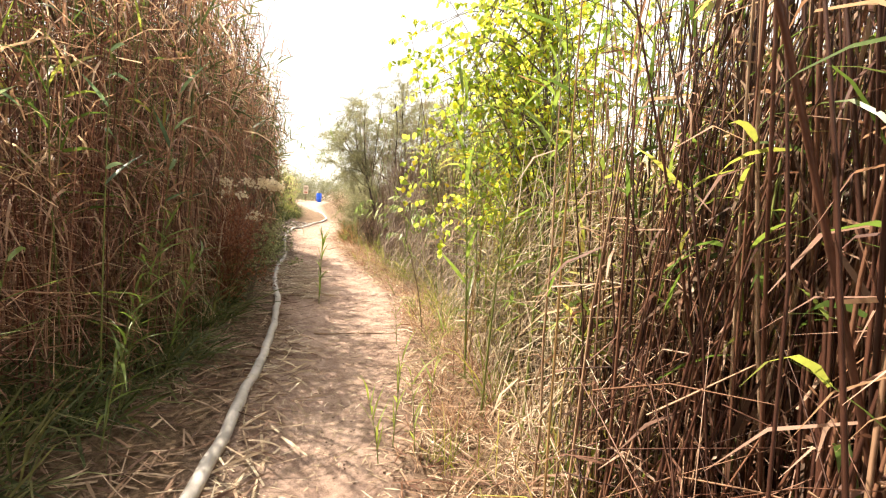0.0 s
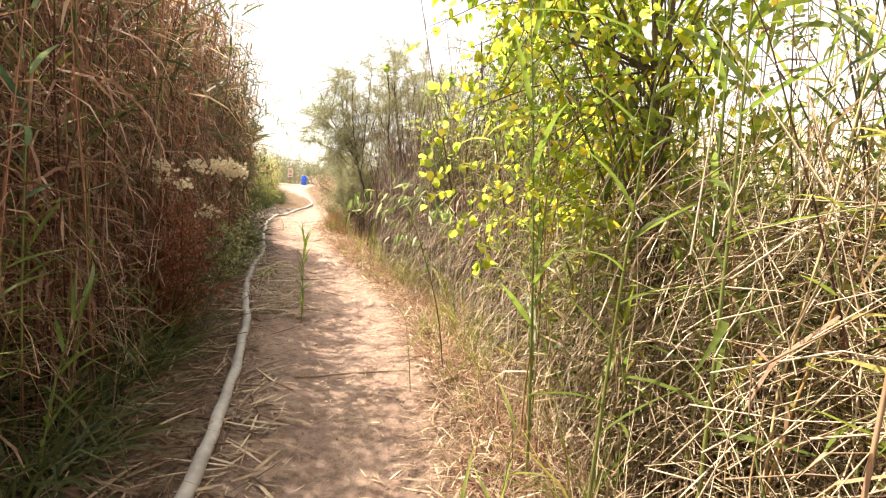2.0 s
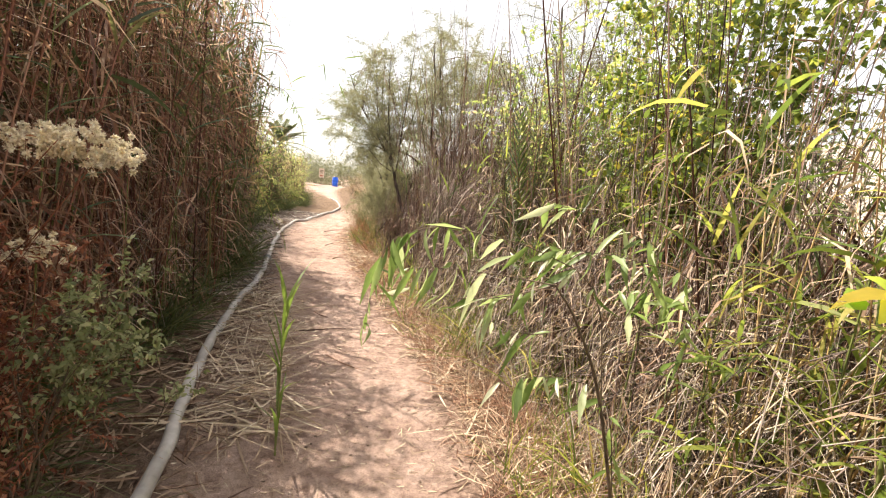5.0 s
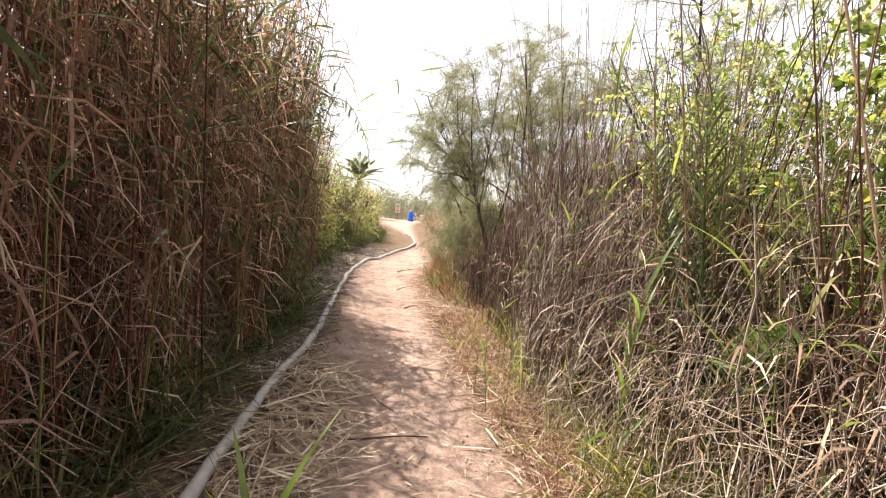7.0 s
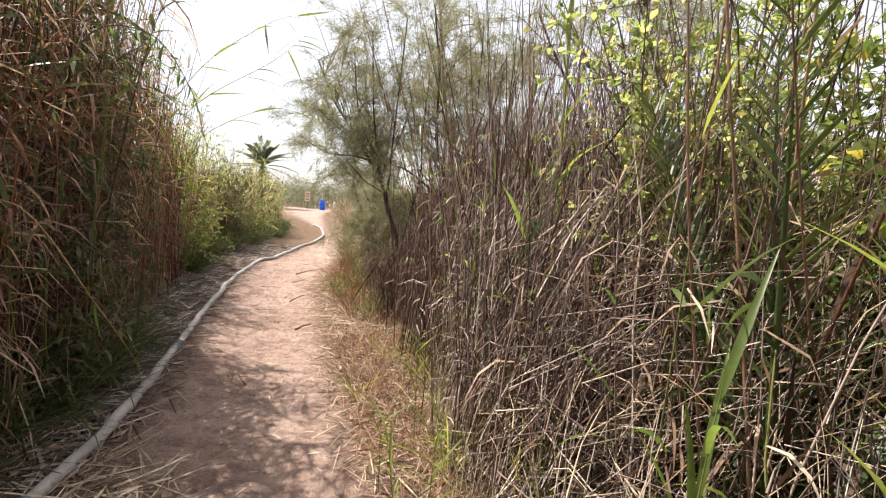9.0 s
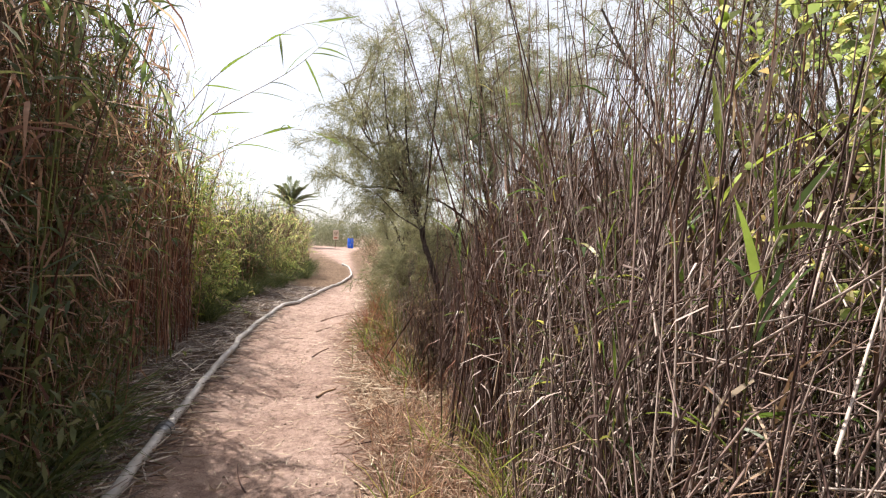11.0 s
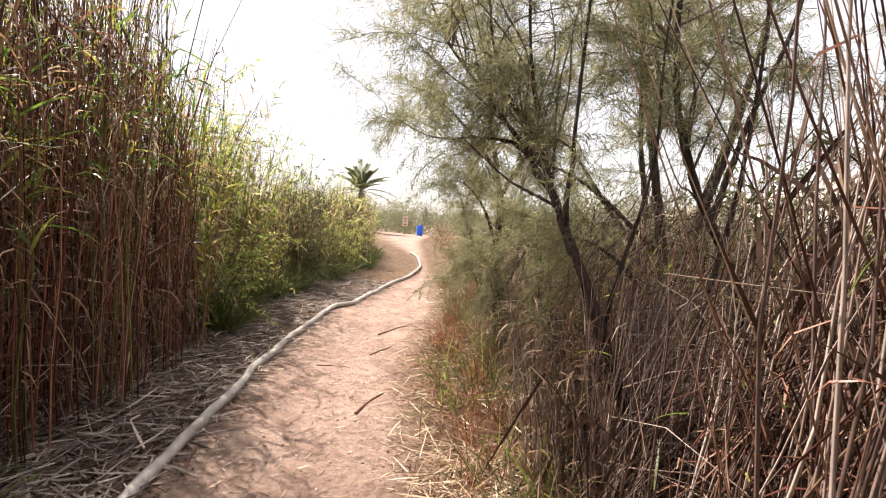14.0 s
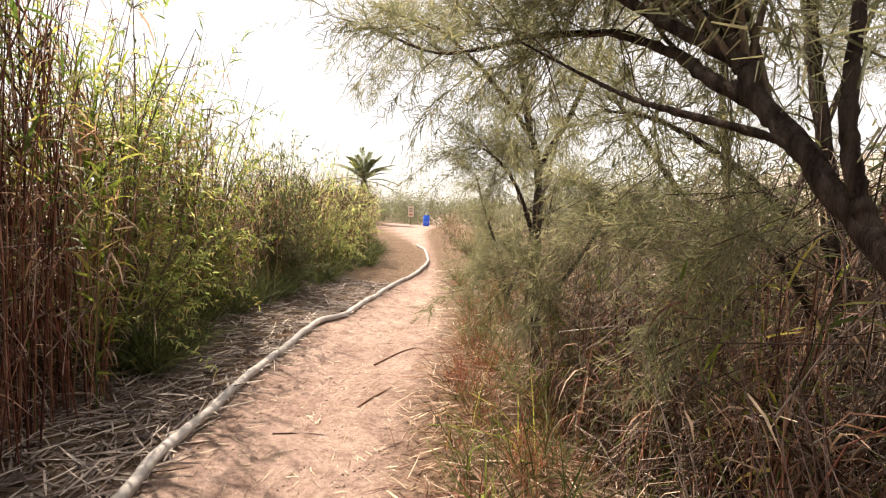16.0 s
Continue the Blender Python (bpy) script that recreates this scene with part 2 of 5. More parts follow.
def thing(name, place, label, category, group="", kind=""):
    ob = new(name)
    ob.location = place
    ob.empty_display_size = 0.2
    return tagged(ob, label, category, group, kind)


def part(name, bm, material, parent, label="", smooth=False):
    me = bpy.data.meshes.new(name)
    bm.to_mesh(me)
    bm.free()
    me.materials.append(material)
    if smooth:
        me.polygons.foreach_set("use_smooth", [True] * len(me.polygons))
    ob = new(name, me)
    ob.parent = parent
    return tagged(ob, label)


def unit(a):
    return a / np.maximum(np.linalg.norm(a, axis=-1, keepdims=True), 1e-9)


BLADE = (0.5, 1.0, 0.85, 0.5, 0.04)
OVAL = (0.35, 1.0, 0.10)
HEART = (0.55, 1.0, 0.72, 0.05)
LANCE = (0.35, 1.0, 0.06)
STICK = (1.0, 1.0, 0.8)


def ribbons(soup, p, d, length, width, droop=0.5, profile=BLADE, twist=0.4):
    """Blades from the points p along d, sinking by droop on their way."""
    p, d = np.asarray(p, float), unit(np.asarray(d, float))
    n, segs = len(p), len(profile) - 1
    length, width = np.broadcast_to(length, n), np.broadcast_to(width, n)
    droop = np.broadcast_to(droop, n)
    side = unit(np.cross(d, (0, 0, 1.0)) + 1e-4)
    nor = np.cross(side, d)
    a = rng.normal(0, twist, n)[:, None]
    side = side * np.cos(a) + nor * np.sin(a)
    rows, q = [], p.copy()
    for i, w in enumerate(profile):
        off = side * (width * w / 2)[:, None]
        rows.append(np.stack([q - off, q + off], 1))
        if i < segs:
            d = unit(d + np.array([0, 0, -1.0]) * (droop * 2 / segs)[:, None] * (0.35 + i / segs))
            q = q + d * (length / segs)[:, None]
    v = np.stack(rows, 1).reshape(-1, 3)
    k = 2 * (segs + 1)
    one = np.array([[2 * i, 2 * i + 1, 2 * i + 3, 2 * i + 2] for i in range(segs)])
    soup.add(v, (one[None] + (np.arange(n) * k)[:, None, None]).reshape(-1, 4))


def cane_at(base, lean, height, bend, s):
    """Points at the fractions s of canes that stand at base and lean over."""
    s = np.asarray(s, float)
    if s.ndim == 1:
        s = np.broadcast_to(s, (len(base), len(s)))
    up = height[:, None] * s
    out = lean[:, None, :] * (height[:, None] * (0.55 * s + 0.45 * s ** bend[:, None]))[..., None]
    z = up - 0.5 * (np.linalg.norm(lean, axis=1)[:, None] ** 2) * height[:, None] * s ** 2
    return base[:, None, :] + np.concatenate([out, z[..., None]], -1)


def canes(soup, base, lean, height, radius, bend, segs=6, k=4, wob=0.012):
    n = len(base)
    s = np.linspace(0, 1, segs + 1)
    c = cane_at(base, lean, height, bend, s)
    c[:, 1:, :2] += rng.normal(0, wob, (n, segs, 2))
    r = np.broadcast_to(radius, n)[:, None] * (1 - 0.65 * s)
    ang = np.arange(k) * 2 * math.pi / k
    ring = np.stack([np.cos(ang), np.sin(ang), 0 * ang], -1)
    v = c[:, :, None, :] + r[:, :, None, None] * ring
    one = []
    for i in range(segs):
        for j in range(k):
            a, b = i * k + j, i * k + (j + 1) % k
            one.append([a, b, b + k, a + k])
    one = np.array(one)
    soup.add(v.reshape(-1, 3), (one[None] + (np.arange(n) * (segs + 1) * k)[:, None, None]).reshape(-1, 4))
    return c


def tube(soup, pts, radii, k=6):
    """A round limb through pts."""
    pts = np.asarray(pts, float)
    radii = np.broadcast_to(radii, len(pts))
    tan = unit(np.gradient(pts, axis=0))
    ref = np.array([0.3, 1.0, 0.2])
    a = unit(np.cross(tan, ref))
    b = np.cross(tan, a)
    ang = np.arange(k) * 2 * math.pi / k
    v = pts[:, None] + radii[:, None, None] * (a[:, None] * np.cos(ang)[None, :, None] + b[:, None] * np.sin(ang)[None, :, None])
    q = []
    for i in range(len(pts) - 1):
        for j in range(k):
            m = (j + 1) % k
            q.append([i * k + j, i * k + m, (i + 1) * k + m, (i + 1) * k + j])
    soup.add(v.reshape(-1, 3), q)


def smooth_line(pts, n):
    """Catmull-Rom through pts."""
    p = np.asarray(pts, float)
    p = np.concatenate([[2 * p[0] - p[1]], p, [2 * p[-1] - p[-2]]])
    out = []
    for u in np.linspace(0, len(p) - 3 - 1e-6, n):
        i = int(u)
        t = u - i
        a, b, c, d = p[i:i + 4]
        out.append(0.5 * (2 * b + (c - a) * t + (2 * a - 5 * b + 4 * c - d) * t * t + (3 * b - a - 3 * c + d) * t ** 3))
    return np.array(out)


# ---- plan: the track, its edges and the ground ----
HOSE_Y = (-6, 3.5, 4.4, 5.7, 7.5, 8.9, 10.0, 11.2, 12.0, 13.2, 13.6, 14.4, 15.4, 16.3, 16.9, 18.1, 19.1, 19.9, 20.35, 20.6, 21.0, 21.9, 23.6, 26.3, 28.5, 29.8, 32.5, 34.0)
HOSE_X = (0.3, 0.11, 0.09, 0.03, -0.18, -0.46, -0.63, -0.75, -0.79, -0.96, -1.04, -1.16, -1.33, -1.43, -1.54, -1.66, -1.70, -1.75, -1.73, -1.58, -1.50, -1.48, -1.33, -1.07, -1.09, -1.20, -1.60, -2.1)


def left_edge(y):
    return np.interp(y, HOSE_Y + (45, 57, 80), HOSE_X + (-5.2, -7.5, -9))


def right_edge(y):
    return np.interp(y, (-6, 3.9, 6, 8.5, 10.5, 12.2, 14.8, 17.3, 21, 27, 45, 57, 80), (1.2, 1.15, 1.42, 1.45, 1.1, 0.7, 0.27, -0.15, -0.1, -0.7, -2.9, -3.0, -3.5))


def left_reeds(y):
    return np.interp(y, (-6, 4, 5.5, 8.3, 10.7, 13.5, 14.2, 16.6, 18, 20, 22, 27, 45, 60), (-0.6, -0.75, -0.55, -0.85, -1.05, -1.35, -1.95, -2.15, -2.65, -3.0, -2.8, -2.6, -5.6, -8))


def right_reeds(y):
    return np.interp(y, (-6, 3.4, 5.7, 7.9, 9, 10.7, 12.3, 14.9, 16.9, 18.8, 22.4, 27, 45, 60), (1.5, 1.8, 1.95, 1.95, 1.65, 1.4, 1.3, 1.1, 0.7, 0.5, 0.6, -0.4, -2.4, -2.6))


def shifted(f, a):
    return lambda y: f(y) + a


def smoothstep(a, b, x):
    t = np.clip((x - a) / (b - a), 0, 1)
    return t * t * (3 - 2 * t)


def ripple(x, y):
    return (0.5 * np.sin(1.7 * x + 0.9 * y) * np.sin(0.8 * y - 1.1 * x + 1) + 0.3 * np.sin(4.1 * x - 2.7 * y + 2) + 0.2 * np.sin(7.3 * y + 5.9 * x))


def ground_z(x, y):
    x, y = np.asarray(x, float), np.asarray(y, float)
    le, re = left_edge(y), right_edge(y)
    mid = (le + re) / 2
    z = 0.085 * smoothstep(0, 1, (mid - x) / np.maximum(mid - le, 0.2)) + 0.09 * smoothstep(0.15, 1.1, x - re + 0.15) * (y < 30)
    z = z + 0.10 * smoothstep(0.2, 1.8, le - x)
    z = z + 0.45 * smoothstep(24, 52, y) - 0.9 * smoothstep(58, 90, y)
    z = z - 0.11 * np.exp(-((x - 0.52) ** 2 + (y - 14.65) ** 2) / 0.012)
    return z + 0.022 * ripple(x, y) * smoothstep(0, 3, 60 - np.abs(y))


def spread(core, step, far, n):
    lo, hi = core
    inner = np.arange(lo, hi + step / 2, step)
    grow = (np.geomspace(1, 1 + far, n) - 1)[1:]
    return np.concatenate([(lo - grow)[::-1], inner, hi + grow])


def build_ground():
    xs, ys = spread((-3.4, 3.0), 0.07, 700, 26), spread((-1.0, 30.0), 0.09, 900, 34)
    gx, gy = np.meshgrid(xs, ys, indexing="ij")
    gz = ground_z(gx, gy) + rng.normal(0, 0.004, gx.shape) * (np.abs(gx) < 3.5)
    s = Soup()
    nx, ny = gx.shape
    i, j = np.meshgrid(np.arange(nx - 1), np.arange(ny - 1), indexing="ij")
    a = (i * ny + j).ravel()
    s.add(np.stack([gx, gy, gz], -1), np.stack([a, a + ny, a + ny + 1, a + 1], -1))
    ob = s.part("ground", M_EARTH, smooth=True)
    tagged(ob, "bare reddish sandy earth, trodden smooth along the track", "ground", kind="structure")
    le, re = left_edge(gy), right_edge(gy)
    f = smoothstep(-0.25, 0.35, gx - le) * smoothstep(-0.30, 0.30, re - gx)
    f = np.maximum(f, smoothstep(60, 75, gy) + smoothstep(14, 30, np.abs(gx)))
    at = ob.data.attributes.new("track", "FLOAT", "POINT")
    at.data.foreach_set("value", np.clip(f, 0, 1).astype(np.float32).ravel())


build_ground()


# ---- hose ----
def build_hose():
    root = thing("hose", (HOSE_X[5], HOSE_Y[5], 0.09), "long grey canvas water hose lying along the earth track", "hose")
    ys = np.array(HOSE_Y)
    line = smooth_line(np.stack([HOSE_X, ys, 0 * ys], -1), 620)
    line[:, 0] += 0.006 * np.sin(line[:, 1] * 5.1) + 0.004 * np.sin(line[:, 1] * 13)
    line[:, 2] = ground_z(line[:, 0], line[:, 1]) + 0.036
    r = 0.0385 + 0.0015 * np.sin(line[:, 1] * 9)
    s = Soup()
    tube(s, line - np.array(root.location), r, 12)
    s.part("sheath", M_HOSE, root, smooth=True)
    for y in (13.56, -0.5):
        i = int(np.argmin(np.abs(line[:, 1] - y)))
        c, t = line[i] - np.array(root.location), unit(line[i + 1] - line[i - 1])
        s = Soup()
        steps = [(-0.075, 0.046), (-0.07, 0.052), (-0.045, 0.052), (-0.043, 0.066), (-0.02, 0.068), (-0.018, 0.05), (0.018, 0.05), (0.02, 0.068), (0.043, 0.066), (0.045, 0.052), (0.07, 0.052), (0.075, 0.046)]
        tube(s, [c + t * a for a, _ in steps], np.array([b for _, b in steps]), 16)
        cp = s.part("coupling", M_METAL, root, "dull steel hose coupling")
        for a in (-0.032, 0.032):
            s = Soup()
            tube(s, [c + t * (a - 0.012), c + t * (a - 0.009), c + t * (a + 0.009), c + t * (a + 0.012)], np.array([0.06, 0.071, 0.071, 0.06]), 16)
            s.part("clamp", M_RUBBER, cp, "dark clamp ring")


build_hose()


# ---- reeds ----
def hero_cane(seed, height):
    """One cane with swollen nodes and a slight bow, for pieces that stand in front."""
    g = np.random.default_rng(seed)
    n = 9
    pts, rad = [], []
    x = y = 0.0
    dx, dy = g.normal(0, 0.02, 2)
    for i in range(n):
        z = height * i / n
        pts += [(x, y, z), (x + dx * 0.03, y + dy * 0.03, z + 0.018), (x + dx * 0.06, y + dy * 0.06, z + 0.03)]
        r = 0.0088 * (1 - 0.55 * i / n)
        rad += [r, r * 1.28, r]
        dx, dy = dx + g.normal(0, 0.018), dy + g.normal(0, 0.018)
        x, y = x + dx * height / n, y + dy * height / n
    pts.append((x, y, height))
    rad.append(0.003)
    s = Soup()
    tube(s, pts, np.array(rad), 5)
    return s.mesh("cane", M_CANE_PIECE, True)


HERO = [hero_cane(i, h) for i, h in enumerate((3.2, 3.8, 4.3, 2.6, 3.5, 1.6, 4.0, 2.2))]


def reed_stand(label, y0, y1, edge, side, depth, density, height, dry=0.7, lean=(0.0, 0.0), spread_lean=0.10,
               green_leaves=7, dry_leaves=6, cane_mat=None, leaf_mat=None, dry_mat=None, radius=0.0068, leaf=(0.38, 0.024),
               top_green=0.35, picked=0, fat=0.85, low=0.0, gap=0.0, mass=170, hanging=3, name="reed_stand"):
    """A thicket of reeds along one side of the track; picked canes stand in its front as pieces."""
    area = (y1 - y0) * depth
    n = int(area * density)
    y = rng.uniform(y0, y1, n)
    u = rng.uniform(0, 1, n) ** 1.25
    ragged = 0.10 * np.sin(y * 3.1 + 0.7) + 0.07 * np.sin(y * 7.7 + 2.0)
    x = edge(y) + side * (gap + np.maximum(ragged, -gap) + u * depth + rng.normal(0, 0.06, n))
    clump = 0.5 + 0.5 * np.sin(y * 5.3 + x * 4.1) * np.sin(x * 6.1 - y * 3.7)
    keep = rng.uniform(0, 1, n) < 0.45 + 0.55 * clump
    along = np.clip((y - 8.5) / 1.6, 0, 1)
    keep &= (np.hypot(x - 1.4 - 0.85 * along, y - 8.5 - 1.6 * along) > 0.30) | (rng.uniform(0, 1, n) < 0.2)
    x, y, u = x[keep], y[keep], u[keep]
    n = len(x)
    base = np.stack([x, y, ground_z(x, y) - 0.02], -1)
    h = rng.uniform(*height, n) * (0.72 + 0.28 * np.minimum(1, u * 3)) * (0.93 + 0.10 * np.sin(y * 2.3 + x * 1.9) + 0.07 * np.sin(y * 5.9 - x * 3.0))
    ln = np.clip(rng.normal(0, spread_lean, (n, 2)), -0.26, 0.26) + np.array(lean)
    ln[:, 0] = np.where(ln[:, 0] * side < -0.12, -0.12 * side, ln[:, 0])
    wild = rng.uniform(0, 1, n) < 0.14
    ln[wild] += np.stack([side * np.abs(rng.normal(0.1, 0.22, wild.sum())), rng.normal(0, 0.32, wild.sum())], -1)
    bend = rng.uniform(1.6, 3.2, n)
    is_dry = rng.uniform(0, 1, n) < dry
    root = thing(name, (float(edge(np.array((y0 + y1) / 2)) + side * 0.5), (y0 + y1) / 2, 0.1), label, "reeds", "reed thickets along the track")
    off = np.array(root.location)
    for sel, mat_, nm in ((is_dry, cane_mat or M_CANE_RED, "dry_thicket"), (~is_dry, M_CANE_GREEN, "green_thicket")):
        if sel.sum():
            s = Soup()
            canes(s, base[sel] - off, ln[sel], h[sel], rng.uniform(0.6, 1.25, sel.sum()) * radius, bend[sel], 5, 3)
            s.part(nm, mat_, root, stuff=True)

    def put_leaves(count, lo, hi, material, nm, size, droop, mask, pitch, profile=BLADE):
        if not count:
            return
        idx = np.repeat(np.flatnonzero(mask), count)
        if not len(idx):
            return
        sfrac = rng.uniform(lo, hi, len(idx))
        at = cane_at(base[idx], ln[idx], h[idx], bend[idx], sfrac[:, None])[:, 0]
        az = rng.uniform(0, 2 * math.pi, len(idx))
        el = rng.normal(pitch, 0.35, len(idx))
        d = np.stack([np.cos(az) * np.cos(el), np.sin(az) * np.cos(el), np.sin(el)], -1)
        s = Soup()
        ribbons(s, at - off, d, size[0] * rng.uniform(0.45, 1.2, len(idx)), size[1] * rng.uniform(0.5, 1.2, len(idx)), rng.uniform(*droop, len(idx)), profile, 0.6)
        s.part(nm, material, root, stuff=True)

    # Added filler: dark dead-leaf ribbons that block light and deepen the thicket's inner shade.
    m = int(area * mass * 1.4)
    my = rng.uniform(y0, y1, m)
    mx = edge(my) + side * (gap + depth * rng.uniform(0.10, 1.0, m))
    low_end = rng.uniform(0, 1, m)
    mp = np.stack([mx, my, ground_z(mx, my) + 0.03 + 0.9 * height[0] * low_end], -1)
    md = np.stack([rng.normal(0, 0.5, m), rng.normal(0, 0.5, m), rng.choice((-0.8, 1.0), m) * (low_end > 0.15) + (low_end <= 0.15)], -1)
    s = Soup()
    if m:
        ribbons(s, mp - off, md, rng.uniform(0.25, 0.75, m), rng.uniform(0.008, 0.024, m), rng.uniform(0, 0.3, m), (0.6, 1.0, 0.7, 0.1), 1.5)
    s.part("dead_leaf_shade_fill", M_SHADE_LEAF, root, stuff=True)
    every = np.ones(n, bool)
    put_leaves(green_leaves, top_green, 1.0, leaf_mat or M_GREEN, "green_foliage", leaf, (0.2, 1.0), ~is_dry | (rng.uniform(0, 1, n) < 0.3), 0.7)
    put_leaves(dry_leaves, 0.08 + low, 0.95, dry_mat or M_DRY, "dry_foliage", (leaf[0] * 0.9, leaf[1] * 0.6), (0.5, 1.8), every, 0.1, (0.7, 1.0, 0.15))
    put_leaves(hanging, 0.35, 0.95, dry_mat or M_DRY, "hanging_leaves", (leaf[0] * 1.35, leaf[1] * 0.8), (1.2, 2.6), u < 0.35, 0.4)
    for i in range(picked):
        yy = rng.uniform(y0, y1 - 0.45)
        xx = float(edge(yy)) + side * (gap + rng.uniform(0.3, 0.85))
        me = HERO[rng.integers(0, len(HERO))]
        ob = new("cane", me)
        ob.parent = root
        l2 = np.clip(rng.normal(0, spread_lean * 1.1, 2), -0.2, 0.2) + np.array(lean) * 1.2
        l2[0] = side * max(-0.07, l2[0] * side)
        sc = rng.uniform(0.75, 1.15)
        zz = float(ground_z(xx, yy)) - 0.02
        ob.matrix_basis = Matrix.Translation(Vector((xx, yy, zz)) - Vector(off)) @ Euler((-l2[1], l2[0], rng.uniform(0, 6.28))).to_matrix().to_4x4() @ Matrix.Diagonal((sc * fat, sc * fat, sc, 1))
    return root


def build_reeds():
    # left of the track
    reed_stand("tall dry red-brown reeds behind a shaded green fringe", -3.0, 5.8, left_reeds, -1, 2.8, 70, (3.5, 4.9), 0.88, (0.03, 0.0), 0.18, 11, 11, gap=0.25, picked=40, dry_mat=M_DRY_RED, leaf=(0.42, 0.024), mass=70)
    reed_stand("tall rusty dry reeds with drooping leaves", 5.8, 9.4, left_reeds, -1, 2.6, 105, (4.5, 6.0), 0.84, (0.10, -0.02), 0.24, 9, 11, cane_mat=M_CANE_RED, gap=0.16, picked=24, dry_mat=M_DRY_RED, leaf_mat=M_OLIVE, mass=140, leaf=(0.50, 0.027))
    reed_stand("dense dark brown reeds overhanging the hose", 9.4, 14.2, left_reeds, -1, 2.5, 85, (3.9, 5.3), 0.78, (0.08, -0.02), 0.24, 11, 13, cane_mat=M_CANE_RED, picked=30, leaf_mat=M_OLIVE, dry_mat=M_DRY_RED, mass=260, leaf=(0.50, 0.027))
    reed_stand("straight red-brown reeds behind a belt of fallen leaves", 14.0, 17.6, left_reeds, -1, 3.0, 150, (3.3, 4.7), 0.86, (0.02, 0.0), 0.10, 7, 4, picked=90, top_green=0.55, leaf_mat=M_GREEN, dry_mat=M_DRY_RED, mass=300, leaf=(0.32, 0.020), hanging=1)
    reed_stand("tall leafy green reeds with rusty stems", 17.2, 20.4, left_reeds, -1, 1.3, 66, (2.5, 3.9), 0.5, (0.06, 0.0), 0.2, 22, 8, leaf_mat=M_LIME, leaf=(0.30, 0.024), top_green=0.15, gap=0.1, dry_mat=M_DRY_RED, mass=90)
    reed_stand("yellow-green reeds and brush in full sun", 20.2, 24.0, left_reeds, -1, 1.3, 46, (2.0, 3.2), 0.6, (0.04, 0.0), 0.15, 12, 9, leaf_mat=M_LEMON, leaf=(0.28, 0.020), top_green=0.1, gap=0.1, dry_mat=M_DRY_RED, mass=90)
    reed_stand("low bright green reeds near the end of the hose", 23.5, 33.0, left_reeds, -1, 2.6, 32, (2.0, 3.3), 0.45, (0.05, 0.0), 0.15, 12, 4, leaf_mat=M_LEMON, leaf=(0.30, 0.022), top_green=0.1)
    # right of the track
    reed_stand("crowded dry red-brown canes leaning outwards", 0.4, 3.5, right_reeds, 1, 2.3, 260, (3.2, 4.8), 0.96, (0.08, 0.02), 0.11, 4, 4, cane_mat=M_CANE_DARK, radius=0.0086, picked=210, fat=1.05, gap=0.2, dry_mat=M_DRY_RED, mass=240, hanging=0)
    reed_stand("green reeds with broad leaves among straw-coloured stalks", 3.3, 7.2, right_reeds, 1, 2.4, 52, (1.4, 3.5), 0.62, (0.02, 0.0), 0.15, 18, 6, cane_mat=M_OCHRE, leaf_mat=M_LIME, leaf=(0.34, 0.023), picked=0, gap=0.2, mass=50, hanging=1)
    reed_stand("grey-brown dry reeds mixed with green under yellow leaves", 7.2, 11.0, right_reeds, 1, 2.6, 105, (1.4, 3.0), 0.82, (0.04, 0.0), 0.2, 4, 8, cane_mat=M_CANE_GREY, picked=40, gap=0.3, leaf=(0.32, 0.018), mass=130, hanging=1)
    reed_stand("tall thin straw-coloured canes rising through the tangle", 7.3, 10.8, shifted(right_reeds, 0.4), 1, 1.5, 26, (2.8, 4.2), 1.0, (0.06, 0.0), 0.13, 0, 4, cane_mat=M_CANE_GREY, dry_mat=M_DRY, radius=0.0048, leaf=(0.3, 0.018), mass=0, hanging=0)
    reed_stand("grey-brown tangle of dry and green reeds", 11.0, 13.2, right_reeds, 1, 2.6, 175, (2.0, 3.4), 0.95, (0.04, 0.0), 0.16, 4, 5, cane_mat=M_CANE_GREY, dry_mat=M_CANE_GREY, picked=60, fat=0.5, gap=0.12, mass=260, leaf=(0.22, 0.014), hanging=0)
    reed_stand("packed dry brown reeds splaying upwards", 12.9, 14.35, right_reeds, 1, 2.4, 330, (2.3, 3.7), 0.99, (0.20, -0.02), 0.12, 1, 3, cane_mat=M_CANE_GREY, dry_mat=M_CANE_RED, radius=0.0078, picked=150, fat=0.5, gap=0.18, leaf=(0.24, 0.014), mass=420, hanging=0)
    reed_stand("thin dry canes between tamarisk stems", 14.5, 18.0, right_reeds, 1, 2.4, 95, (0.7, 1.9), 0.86, (0.06, 0.0), 0.2, 5, 5, dry_mat=M_DRY_RED, leaf_mat=M_LIME, gap=0.3, leaf=(0.24, 0.014))
    reed_stand("thin grey dead canes leaning against the old trunk", 14.55, 15.4, lambda y: 0.92 + 0.1 * np.sin(9.0 * y), 1, 0.5, 360, (0.8, 1.7), 1.0, (-0.12, 0.22), 0.12, 0, 3, cane_mat=M_CANE_GREY, dry_mat=M_DRY, radius=0.0042, leaf=(0.22, 0.012), mass=160, hanging=0)
    reed_stand("taller grey-brown canes standing behind the tamarisks", 14.8, 19.5, shifted(right_reeds, 1.5), 1, 1.8, 90, (1.5, 2.8), 0.9, (0.0, 0.0), 0.2, 4, 6, cane_mat=M_CANE_GREY, dry_mat=M_DRY, leaf_mat=M_OLIVE, leaf=(0.3, 0.016), mass=260)


build_reeds()


# ---- undergrowth, grass and litter ----
def on_ground(x, y, up=0.0):
    return np.stack([x, y, ground_z(x, y) + up], -1)


